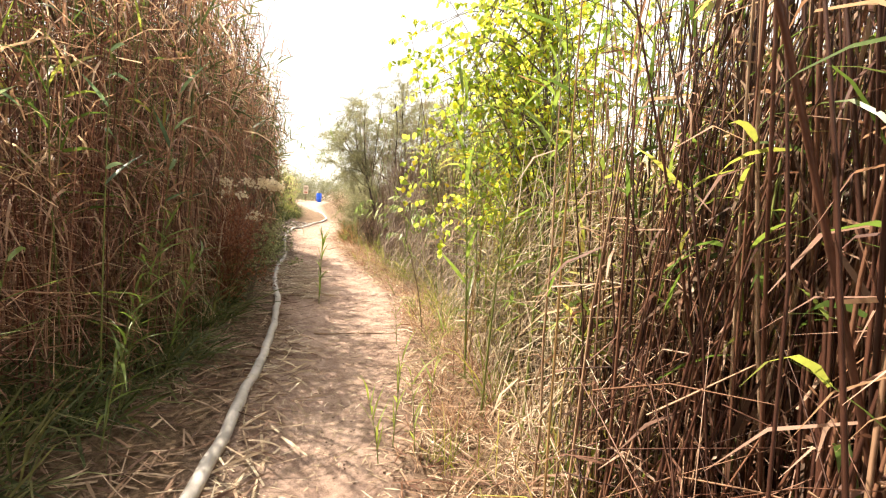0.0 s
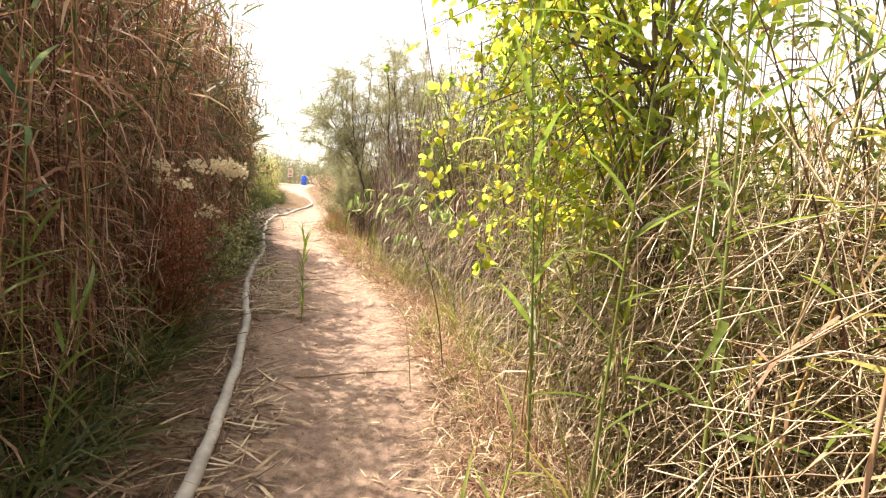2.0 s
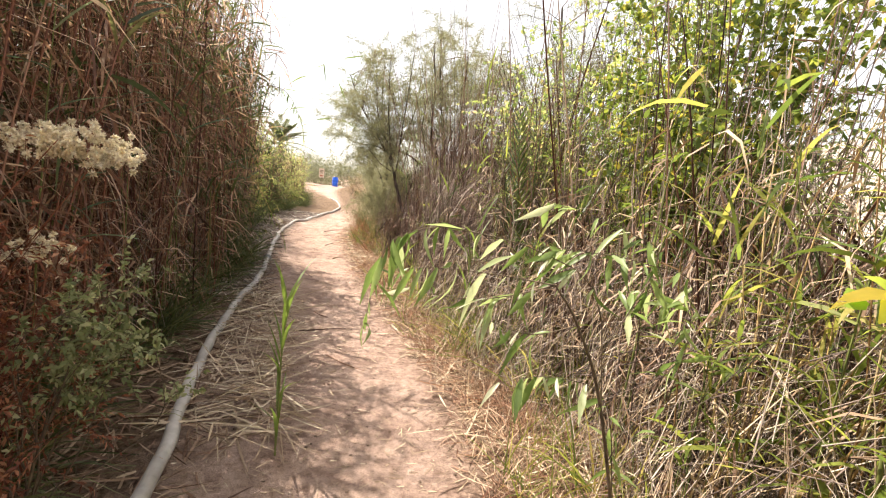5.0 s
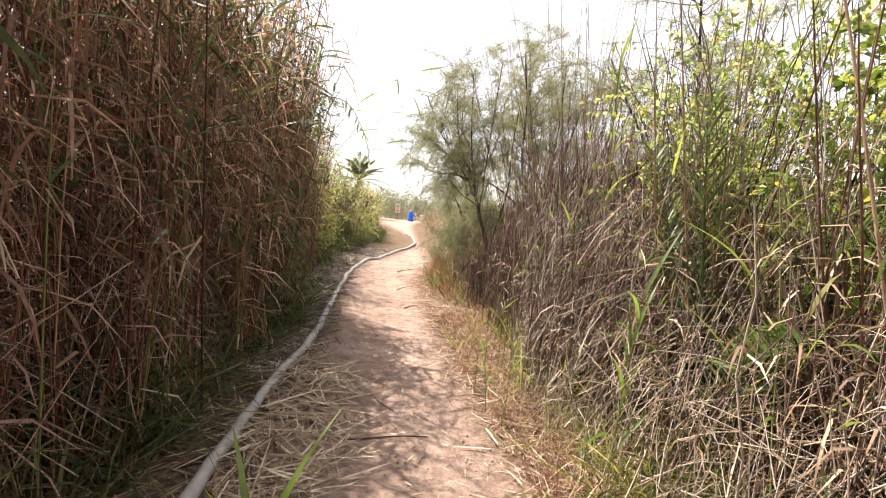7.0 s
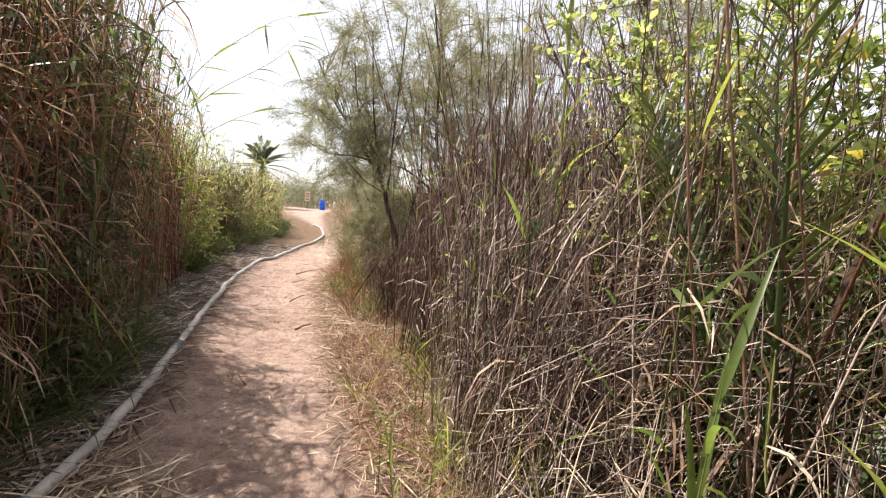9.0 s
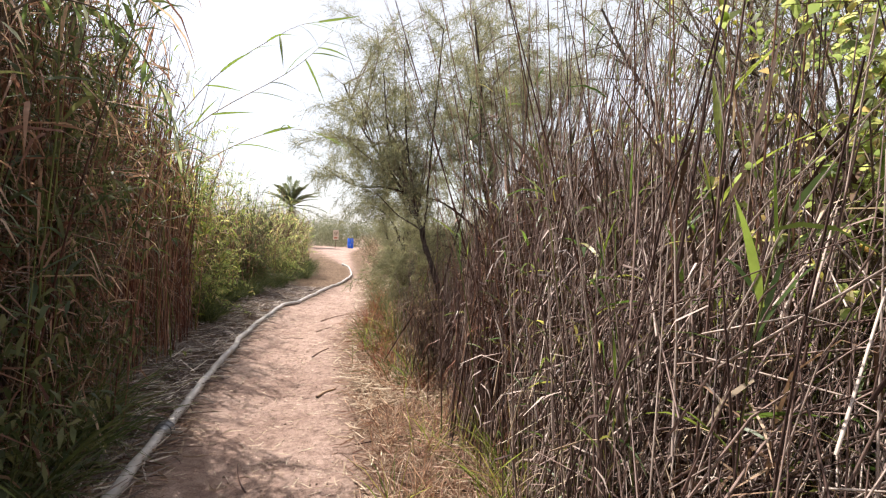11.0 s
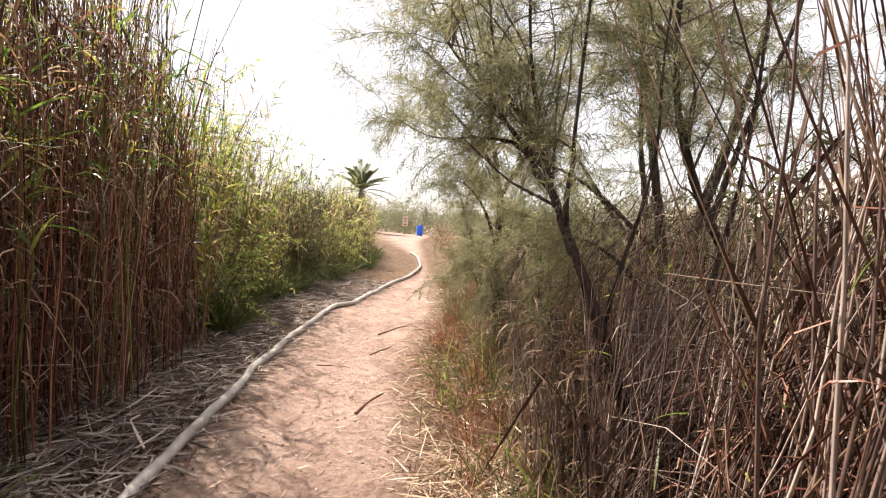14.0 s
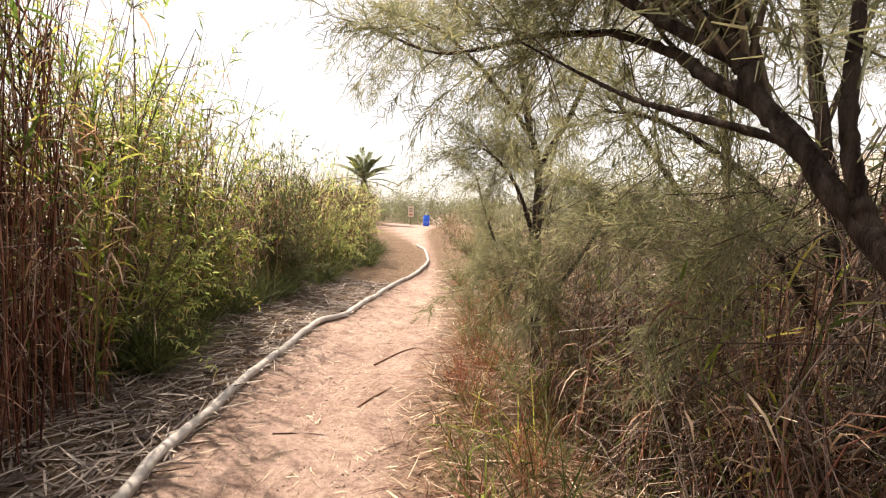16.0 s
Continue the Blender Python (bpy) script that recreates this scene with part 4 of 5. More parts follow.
def leafy(name, place, label, category, limbs, leaf, leaf_mat, per_limb, spacing, twig_mat=None, profile=OVAL, droop=(0.2, 0.9), wild=0.8, group="", start=2, twig=(0.25, 0.7)):
    """A shrub or sapling: limbs given by points and radius, side twigs, and small leaves along all of them."""
    off = np.array(place, float)
    root = thing(name, place, label, category, group)
    s, pos, dirs = Soup(), [], []
    for pts, r in limbs:
        line = smooth_line(np.asarray(pts, float) - off, 12)
        tube(s, line, r * (1.05 - np.linspace(0, 0.8, 12)), 5)
        for _ in range(per_limb):
            k = rng.integers(start, 11)
            d = unit(unit(line[k + 1 if k < 11 else k] - line[k - 1]) * 0.6 + rng.normal(0, wild, 3) * (1, 1, 0.7))
            ln = rng.uniform(*twig)
            tt = np.linspace(0, 1, 5)
            tw = line[k] + d * (ln * tt)[:, None] + np.array([0, 0, -0.12]) * (tt ** 2)[:, None] * ln
            tube(s, tw, r * 0.28 * (1.1 - tt), 3)
            m = max(2, int(ln / spacing))
            q = rng.uniform(0.15, 1, m)
            pos.append(line[k] + d * (ln * q)[:, None] + np.array([0, 0, -0.12]) * (q ** 2)[:, None] * ln)
            dirs.append(d * 0.5 + rng.normal(0, 0.6, (m, 3)))
    s.part("branchwork", twig_mat or M_TWIG, root)
    p, d = np.concatenate(pos), np.concatenate(dirs)
    s = Soup()
    ribbons(s, p, d, leaf[0] * rng.uniform(0.6, 1.2, len(p)), leaf[1] * rng.uniform(0.7, 1.2, len(p)), rng.uniform(*droop, len(p)), profile, 0.9)
    s.part("foliage", leaf_mat, root, stuff=True)
    return root


def fan_limbs(base, targets, r, jitter=0.1):
    out = []
    b = np.array(base, float)
    for t in targets:
        t = np.array(t, float)
        mid = b + (t - b) * 0.5 + np.array([0, 0, 0.18 * np.linalg.norm(t - b)]) + rng.normal(0, jitter, 3)
        out.append(([b, b + (mid - b) * 0.5 + rng.normal(0, jitter * 0.5, 3), mid, t], r))
    return out


def sapling():
    trunk = [((2.64, 5.17, 0.05), (2.60, 5.17, 0.9), (2.42, 5.13, 2.0), (2.35, 5.2, 3.0), (2.2, 5.4, 4.2))]
    limbs = [(trunk[0], 0.024)]
    g = np.random.default_rng(11)
    for _ in range(64):
        u = g.uniform(0.25, 1.0)
        start = smooth_line(trunk[0], 20)[int(u * 19)]
        tgt = np.array([g.uniform(1.35, 3.2), g.uniform(4.85, 5.8), 1.45 + 2.6 * g.uniform(0, 1)])
        mid = (start + tgt) / 2 + np.array([0, 0, 0.25])
        limbs.append(((start, mid, tgt), 0.009))
    for tgt in ((1.2, 5.5, 2.5), (1.2, 5.55, 2.8), (1.25, 5.4, 1.95), (1.4, 4.95, 1.6), (1.35, 5.5, 2.2), (1.25, 5.4, 3.0), (1.35, 5.1, 2.3), (1.35, 5.3, 1.4)):
        limbs.append((((2.38, 5.15, 2.3), (1.9, 5.5, tgt[2] + 0.3), tgt), 0.008))
    leafy("poplar_sapling", (2.64, 5.17, 0.05), "slim sapling with heart-shaped yellow-green leaves lit from behind", "tree", limbs, (0.056, 0.050), M_YELLOW, 8, 0.044, M_TWIG, HEART, (0.4, 1.4))


sapling()
g = np.random.default_rng(5)
leafy("green_bush", (3.3, 8.9, 0.1), "climbing green bush with oval leaves over dry reeds", "bush",
      fan_limbs((3.3, 8.9, 0.1), [(g.uniform(2.7, 4.6), g.uniform(8.0, 10.6), 1.5 + 3.6 * g.uniform(0, 1) ** 0.8) for _ in range(105)], 0.006), (0.070, 0.044), M_VINE, 15, 0.034)
leafy("green_bush", (3.9, 10.6, 0.1), "tall yellow-green bush standing behind the climbing one", "bush",
      fan_limbs((3.9, 10.6, 0.1), [(g.uniform(2.7, 5.2), g.uniform(9.6, 12.0), g.uniform(2.0, 5.4)) for _ in range(64)], 0.007), (0.070, 0.038), M_LEMON, 13, 0.036)
leafy("green_bush", (2.75, 11.1, 0.1), "yellow-green bush with small leaves above the young palm", "bush",
      fan_limbs((2.75, 11.1, 0.1), [(g.uniform(2.0, 3.9), g.uniform(10.5, 11.8), g.uniform(1.7, 3.9)) for _ in range(60)], 0.009), (0.05, 0.03), M_LEMON, 13, 0.03)
leafy("green_bush", (3.3, 12.0, 0.1), "tall loose green bush behind the reed tangle", "bush",
      fan_limbs((3.3, 12.0, 0.1), [(g.uniform(2.3, 4.6), g.uniform(10.8, 13.4), g.uniform(2.2, 4.2)) for _ in range(30)], 0.016), (0.05, 0.022), M_LIME, 9, 0.035)
leafy("green_bush", (3.2, 2.4, 0.1), "tall green bush behind dry canes", "bush",
      fan_limbs((3.2, 4.0, 0.1), [(g.uniform(2.6, 4.8), g.uniform(2.4, 6.3), g.uniform(1.8, 5.0)) for _ in range(50)], 0.008), (0.05, 0.034), M_LEMON, 9, 0.035)
leafy("weed_bush", (-1.75, 13.1, 0.15), "bush with drooping dull green and reddish leaves", "bush",
      fan_limbs((-1.75, 13.1, 0.15), [(g.uniform(-2.2, -1.25), g.uniform(12.3, 13.7), g.uniform(0.5, 2.3)) for _ in range(22)], 0.008), (0.085, 0.026), M_OLIVE, 6, 0.05, profile=LANCE, droop=(0.8, 2.0))
for i, (x, y, h) in enumerate(((-3.0, 18.5, 3.9), (-3.3, 20.2, 3.5), (-3.2, 22.2, 3.0), (-3.2, 24.6, 2.5))):
    leafy("sunlit_bush", (x, y, 0.2), ("yellow-green leafy bush", "grey-green leafy bush", "olive leafy bush", "yellow-green leafy bush")[i] + " in sun beside the track", "bush",
          fan_limbs((x, y, 0.2), [(x + g.uniform(-0.9, 1.0), y + g.uniform(-1.0, 1.0), g.uniform(0.5, h)) for _ in range(40)], 0.012), (0.08, 0.018), (M_LEMON, M_LIME, M_OLIVE, M_LEMON)[i], 12, 0.028, profile=LANCE, group="bushes beside the track")


leafy("weed_bush", (-1.4, 12.2, 0.1), "low bush with long drooping grey-green leaves beside dark reeds", "bush",
      fan_limbs((-1.4, 12.2, 0.1), [(g.uniform(-1.9, -1.0), g.uniform(11.6, 12.6), g.uniform(0.3, 1.75)) for _ in range(20)], 0.006), (0.11, 0.030), M_OLIVE, 6, 0.06, profile=LANCE, droop=(0.9, 2.2))
leafy("willow_bush", (-1.75, 13.0, 0.15), "tall leafy bush with narrow dull green leaves rising from dark reeds", "bush",
      fan_limbs((-1.75, 13.0, 0.15), [(g.uniform(-2.4, -1.0), g.uniform(12.2, 14.2), 1.4 + 3.4 * g.uniform(0, 1)) for _ in range(46)], 0.010), (0.085, 0.017), M_OLIVE, 13, 0.034, profile=LANCE, droop=(0.3, 1.4))


def flower_shrub():
    base = (-0.95, 7.1, 0.1)
    g = np.random.default_rng(3)
    tg = [(g.uniform(-1.6, -0.25), g.uniform(6.5, 7.45), g.uniform(0.5, 1.55)) for _ in range(34)]
    tg += [(-0.22, 7.2, 1.62), (-0.3, 7.1, 1.66), (-0.38, 7.25, 1.68), (-0.65, 6.9, 1.62), (-0.75, 7.0, 1.66), (-0.35, 7.3, 1.2), (-0.7, 7.1, 1.2), (-0.2, 7.35, 1.0), (-0.15, 7.4, 0.85)]
    root = leafy("flowering_shrub", base, "rusty shrub with grey-green leaves and cream seed heads", "shrub", fan_limbs(base, tg, 0.006), (0.032, 0.011), M_RUST, 6, 0.03, M_RUST, OVAL, start=6, twig=(0.08, 0.28))
    off = np.array(base)
    heads = [t for t in tg if t[2] > 1.5] + [(-0.40, 7.2, 1.28), (-0.46, 7.18, 1.24), (-0.16, 7.2, 1.62), (-0.19, 7.22, 1.67), (-0.28, 7.2, 1.69), (-0.33, 7.18, 1.63), (-0.47, 7.2, 1.64), (-0.52, 7.22, 1.68), (-0.24, 7.25, 1.60)]
    for c in heads:
        k = 22
        cen = np.array(c) + g.normal(0, 1, (k, 3)) * (0.036, 0.04, 0.02) - off
        n = 44
        d = unit(g.normal(0, 1, (k * n, 3)) + (0, 0, 0.3))
        s = Soup()
        ribbons(s, np.repeat(cen, n, 0), d, g.uniform(0.010, 0.019, k * n), 0.0055, 0.0, (0.3, 1.0, 0.7), 1.5)
        s.part("seed_head", M_FLOWER, root, "cream fluffy seed head")


flower_shrub()
g = np.random.default_rng(15)
leafy("weed_bush", (-0.5, 7.15, 0.1), "pale grey-green leafy weed under the seed heads", "bush",
      fan_limbs((-0.5, 7.15, 0.1), [(g.uniform(-0.32, 0.06), g.uniform(6.95, 7.25), g.uniform(0.9, 1.4)) for _ in range(15)], 0.004), (0.032, 0.015), M_PALE, 9, 0.012, start=8, twig=(0.07, 0.2))
leafy("dried_weed", (-0.9, 7.0, 0.1), "rust-red dried weed crowding under the seed heads", "shrub",
      fan_limbs((-0.9, 7.0, 0.1), [(g.uniform(-1.3, -0.08), g.uniform(6.7, 7.4), g.uniform(0.4, 1.55)) for _ in range(64)], 0.004), (0.03, 0.010), M_RUST, 12, 0.014, M_RUST, start=4, twig=(0.1, 0.32))


def willow():
    root = thing("willow_branch", (1.62, 6.5, 0.05), "bowed willow branch with narrow green leaves over the track", "branch")
    off = np.array(root.location)
    runs = [(((1.62, 6.5, 0.05), (1.52, 6.4, 0.6), (1.34, 6.28, 1.15), (1.24, 6.25, 1.36), (1.17, 6.23, 1.45)), 0.0055),
            (((1.34, 6.28, 1.15), (1.30, 6.30, 1.42), (1.15, 6.30, 1.51), (1.00, 6.30, 1.54), (0.92, 6.29, 1.545), (0.86, 6.27, 1.53), (0.82, 6.26, 1.505), (0.80, 6.27, 1.44), (0.79, 6.29, 1.37), (0.78, 6.30, 1.30)), 0.0015),
            (((1.17, 6.23, 1.45), (1.05, 6.25, 1.46), (0.93, 6.28, 1.46), (0.85, 6.30, 1.45)), 0.0015),
            (((1.17, 6.23, 1.45), (1.06, 6.26, 1.41), (0.96, 6.32, 1.39), (0.85, 6.36, 1.40)), 0.0015),
            (((1.24, 6.25, 1.36), (1.14, 6.27, 1.33), (1.02, 6.29, 1.36)), 0.0015),
            (((1.30, 6.28, 1.25), (1.46, 6.34, 1.50), (1.40, 6.36, 1.56), (1.28, 6.38, 1.60), (1.18, 6.40, 1.62)), 0.0015),
            (((1.40, 6.32, 1.0), (1.56, 6.33, 1.42), (1.40, 6.32, 1.50), (1.24, 6.32, 1.515), (1.16, 6.32, 1.52)), 0.0015),
            (((1.45, 6.35, 0.85), (1.36, 6.30, 1.16), (1.22, 6.30, 1.22), (1.08, 6.30, 1.20)), 0.0015),
            (((1.48, 6.37, 0.75), (1.62, 6.40, 1.30), (1.55, 6.42, 1.40), (1.40, 6.42, 1.41)), 0.0015)]
    meshes = [leaf_mesh("leaf", 0.088, 0.0165, LANCE, dr, M_WILLOW) for dr in (0.15, 0.45, 0.8)]
    for j, (pts, r) in enumerate(runs):
        line = smooth_line(np.array(pts) - off, 26)
        s = Soup()
        tube(s, line, r * (1.1 - np.linspace(0, 0.75, 26)), 6)
        s.part("twig" if j else "stem", M_TWIG, root)
        if not j:
            continue
        length = np.linalg.norm(np.diff(line, axis=0), axis=1).sum()
        m = int(length / 0.021)
        for i in range(m):
            if rng.uniform() < 0.28:
                continue
            k = min(24, int((0.12 + 0.88 * i / m) * 25))
            tan = unit(line[k + 1] - line[k])
            sd = unit(np.cross(tan, (0, 0, 1.0))) * (1 if i % 2 else -1)
            d = unit(tan * 0.5 + sd * 0.45 + np.array([0, 0, -0.6]) + rng.normal(0, 0.42, 3))
            ob = new("leaf", meshes[i % 3])
            ob.parent = root
            ob.matrix_basis = aim(line[k], d, rng.normal(0, 0.9)) @ Matrix.Scale(rng.uniform(0.5, 1.2), 4)


M_WILLOW = plant("willow_leaf", [(0, (0.11, 0.17, 0.05)), (0.5, (0.21, 0.29, 0.09)), (0.85, (0.40, 0.45, 0.27)), (1, (0.58, 0.60, 0.48))], 0.42, 0.4, by_object=True, mottled=0.25, glossy=0.5)
willow()


def leafy_shoot():
    root = thing("leafy_shoot", (-1.35, 11.75, 0.1), "long leafy shoot drooping out of the reeds over the hose", "branch")
    off = np.array(root.location)
    line = smooth_line(np.array([(-1.35, 11.75, 0.1), (-1.2, 11.8, 1.5), (-0.95, 11.9, 2.55), (-0.6, 12.0, 2.7), (-0.38, 12.1, 2.4), (-0.28, 12.15, 2.0)]) - off, 40)
    s = Soup()
    tube(s, line, 0.007 * (1.1 - np.linspace(0, 0.85, 40)), 6)
    s.part("stem", M_TWIG, root)
    meshes = [leaf_mesh("leaf", 0.13, 0.026, LANCE, dr, M_WILLOW) for dr in (0.2, 0.6)]
    for i in range(34):
        k = 12 + int(i * 26 / 34)
        d = unit(rng.normal(0, 0.5, 3) + np.array([0.2, 0, -0.8]))
        ob = new("leaf", meshes[i % 2])
        ob.parent = root
        ob.matrix_basis = aim(line[k], d, rng.normal(0, 0.7)) @ Matrix.Scale(rng.uniform(0.6, 1.1), 4)


leafy_shoot()


for x, y, h, az in ((-1.0, 8.9, 2.4, 0.1), (-1.05, 9.6, 1.9, 0.3), (-1.15, 10.2, 2.6, 0.0), (-1.1, 10.9, 1.6, 0.2), (-1.2, 11.6, 2.3, 0.1), (-1.25, 12.4, 1.8, 0.2), (-1.0, 8.3, 1.4, 0.1), (-0.95, 7.9, 2.7, 0.2), (-1.35, 12.9, 2.7, 0.0), (-0.7, 3.2, 2.2, 0.2), (-0.75, 4.4, 2.5, 0.1), (-0.85, 2.4, 2.6, 0.1), (-0.8, 5.3, 2.3, 0.2)):
    reed_shoot((x, y), h, 7, (0.40, 0.034), "reed with broad blue-green leaves hanging out of the thicket", (az * 0.5, -0.03), M_BLUE_GREEN, spread_el=0.35, stem_r=0.006, first=0.55)


# ---- tamarisk trees ----
def grow(limbs, off, per, reach, spray, seed, fine=1.0, low=0.0):
    """Limbs, the twigs on them and the feathery sprays on the twigs."""
    g = np.random.default_rng(seed)
    wood, pos, dirs = [], [], []
    for pts, r0, r1, n in limbs:
        line = smooth_line(np.asarray(pts, float) - off, 22)
        wood.append((line, np.linspace(r0, r1, 22)))
        for _ in range(int(n * per)):
            k = g.integers(9, 22)
            if line[k][2] + off[2] < low:
                continue
            tan = unit(line[min(k + 1, 21)] - line[k - 1])
            d = unit(tan * 0.7 + g.normal(0, 0.7, 3))
            ln = g.uniform(0.35, 1.0) * reach
            t = np.linspace(0, 1, 7)
            tw = line[k] + d * (ln * t)[:, None] + np.array([0, 0, -0.28 * ln]) * (t ** 2)[:, None] + np.concatenate([np.zeros((1, 3)), np.cumsum(g.normal(0, 0.02 * ln, (6, 3)), 0)])
            wood.append((tw, np.linspace(max(r1 * 0.7, 0.004), 0.0015, 7)))
            m = int(spray * 1.5 * ln * fine)
            for _ in range(m):
                u = g.uniform(0.2, 1.0) * 5.99
                i = int(u)
                at = tw[i] + (tw[i + 1] - tw[i]) * (u - i)
                sd = unit((tw[i + 1] - tw[i]) / np.linalg.norm(tw[i + 1] - tw[i]) * 0.7 + g.normal(0, 0.55, 3))
                sl = g.uniform(0.08, 0.26)
                q = np.linspace(0.1, 1, 7)
                pos.append(at + sd * (sl * q)[:, None] + np.array([0, 0, -0.1 * sl]) * (q ** 2)[:, None])
                dirs.append(sd * 0.9 + g.normal(0, 0.45, (7, 3)))
    return wood, np.concatenate(pos), np.concatenate(dirs)


def crown_limbs(trunk, centre, radii, count, twigs, seed):
    """Slim branches from the upper trunk to all parts of a ragged oval crown."""
    g = np.random.default_rng(seed + 100)
    line = smooth_line(trunk, 30)
    out = []
    for _ in range(count):
        d = unit(g.normal(0, 1, 3))
        tip = np.array(centre) + d * np.array(radii) * g.uniform(0.35, 1.0)
        reach = np.linalg.norm(line - tip, axis=1) + 2.0 * np.maximum(0, line[:, 2] - tip[2] + 0.4)
        start = line[np.argmin(reach)] if g.uniform() < 0.5 else line[g.integers(12, 28)]
        mid = (start + tip) / 2 + np.array([0, 0, 0.12]) + g.normal(0, 0.12, 3)
        out.append(((start, (start + mid) / 2 + g.normal(0, 0.05, 3), mid, tip), 0.0115, 0.004, twigs))
    return out


def tamarisk(place, label, limbs, per, reach, spray, seed, size=(0.060, 0.0050), low=0.0, crown=None):
    off = np.array(place, float)
    root = thing("tamarisk", place, label, "tree", "tamarisks by the track")
    if crown:
        limbs = limbs + crown_limbs(limbs[0][0], *crown, 2.01 / per, seed)
    wood, p, d = grow(limbs, off, per, reach, spray, seed, low=low)
    big = len(limbs)
    twigs = Soup()
    count = 0
    for line, r in wood:
        if r[0] > 0.012 and len(line) == 22:
            s = Soup()
            fine = smooth_line(line, 64)
            fine += rng.normal(0, 0.10, fine.shape) * np.interp(np.linspace(0, 1, 64), np.linspace(0, 1, 22), r)[:, None]
            tube(s, fine, np.interp(np.linspace(0, 1, 64), np.linspace(0, 1, 22), r) * (1 + rng.normal(0, 0.09, 64)), 12)
            s.part("trunk" if count < 1 else "limb", M_BARK, root, smooth=True)
            count += 1
        else:
            tube(twigs, line, r, 3)
    twigs.part("twigwork", M_TWIG, root, stuff=True)
    s = Soup()
    ribbons(s, p, d, size[0] * rng.uniform(0.5, 1.3, len(p)), size[1] * rng.uniform(0.7, 1.3, len(p)), rng.uniform(-0.1, 0.6, len(p)), (1.0, 0.45), 1.2)
    s.part("foliage", M_NEEDLE, root, "grey-green feathery foliage", stuff=True)
    return root


tamarisk((1.55, 14.82, 0.1), "leaning old tamarisk with dark bark and feathery foliage", [
    (((1.55, 14.82, 0.0), (1.38, 14.95, 0.75), (1.16, 15.15, 1.42), (1.10, 15.30, 1.60), (1.06, 15.45, 1.79), (1.01, 15.58, 1.96), (1.0, 15.63, 2.05), (0.9, 15.8, 2.2), (0.77, 16.0, 2.39), (0.56, 16.3, 2.74), (0.2, 16.7, 3.3), (-0.1, 17.0, 4.0)), 0.038, 0.010, 12),
    (((1.05, 15.47, 1.82), (1.01, 15.58, 1.93), (0.93, 15.7, 2.04), (0.92, 15.85, 2.14), (0.83, 16.1, 2.29), (0.75, 16.2, 2.34), (0.52, 16.4, 2.4), (0.28, 16.6, 2.41), (0.0, 16.9, 2.5), (-0.4, 17.2, 2.75)), 0.024, 0.006, 12),
    (((1.0, 15.62, 2.03), (0.97, 15.7, 2.26), (0.92, 15.8, 2.51), (0.85, 15.9, 3.1), (0.8, 16.0, 4.2)), 0.022, 0.007, 12),
    (((1.0, 15.62, 2.03), (0.92, 15.9, 2.36), (0.82, 16.1, 2.56), (0.75, 16.2, 2.7), (0.6, 16.4, 3.2), (0.5, 16.6, 4.2)), 0.025, 0.007, 14),
    (((1.06, 15.44, 1.78), (1.0, 15.5, 1.83), (0.82, 15.7, 1.94), (0.74, 15.8, 2.0), (0.61, 16.0, 2.14), (0.45, 16.2, 2.3)), 0.013, 0.004, 8),
    (((1.11, 15.28, 1.58), (1.09, 15.31, 1.68), (1.09, 15.36, 1.86), (1.12, 15.4, 2.1), (1.13, 15.44, 2.35), (1.2, 15.6, 3.2), (1.3, 15.8, 4.4)), 0.021, 0.008, 14),
    (((1.55, 14.82, 0.05), (1.85, 15.2, 1.0), (2.2, 15.5, 2.0), (2.4, 15.7, 3.2), (2.5, 16.0, 4.5)), 0.022, 0.008, 14)], 1.9, 0.75, 60, 21, low=2.15, crown=((0.8, 16.4, 3.9), (1.4, 1.1, 1.75), 34))
tamarisk((2.5, 15.6, 0.1), "crooked tamarisk stem rising out of dry reeds", [
    (((2.5, 15.6, 0.0), (2.4, 15.6, 0.7), (2.27, 15.6, 1.41), (2.02, 15.6, 1.89), (1.85, 15.6, 2.38), (1.78, 15.6, 2.83), (1.8, 15.7, 3.6), (1.7, 15.8, 4.6)), 0.042, 0.010, 14),
    (((2.1, 15.6, 1.78), (2.4, 15.8, 2.5), (2.7, 15.9, 3.2), (2.9, 16.0, 4.0)), 0.025, 0.008, 12)], 1.2, 0.75, 60, 27, low=2.1, crown=((2.3, 15.9, 3.6), (1.1, 0.9, 1.4), 22))
tamarisk((1.2, 15.15, 0.1), "thin dark sapling stem among dry canes", [
    (((1.2, 15.15, 0.0), (1.27, 15.17, 0.7), (1.35, 15.17, 1.27), (1.48, 15.17, 1.8), (1.54, 15.17, 2.17), (1.54, 15.17, 2.64), (1.6, 15.2, 3.4)), 0.016, 0.006, 5)], 1.0, 0.45, 50, 28, low=1.8)
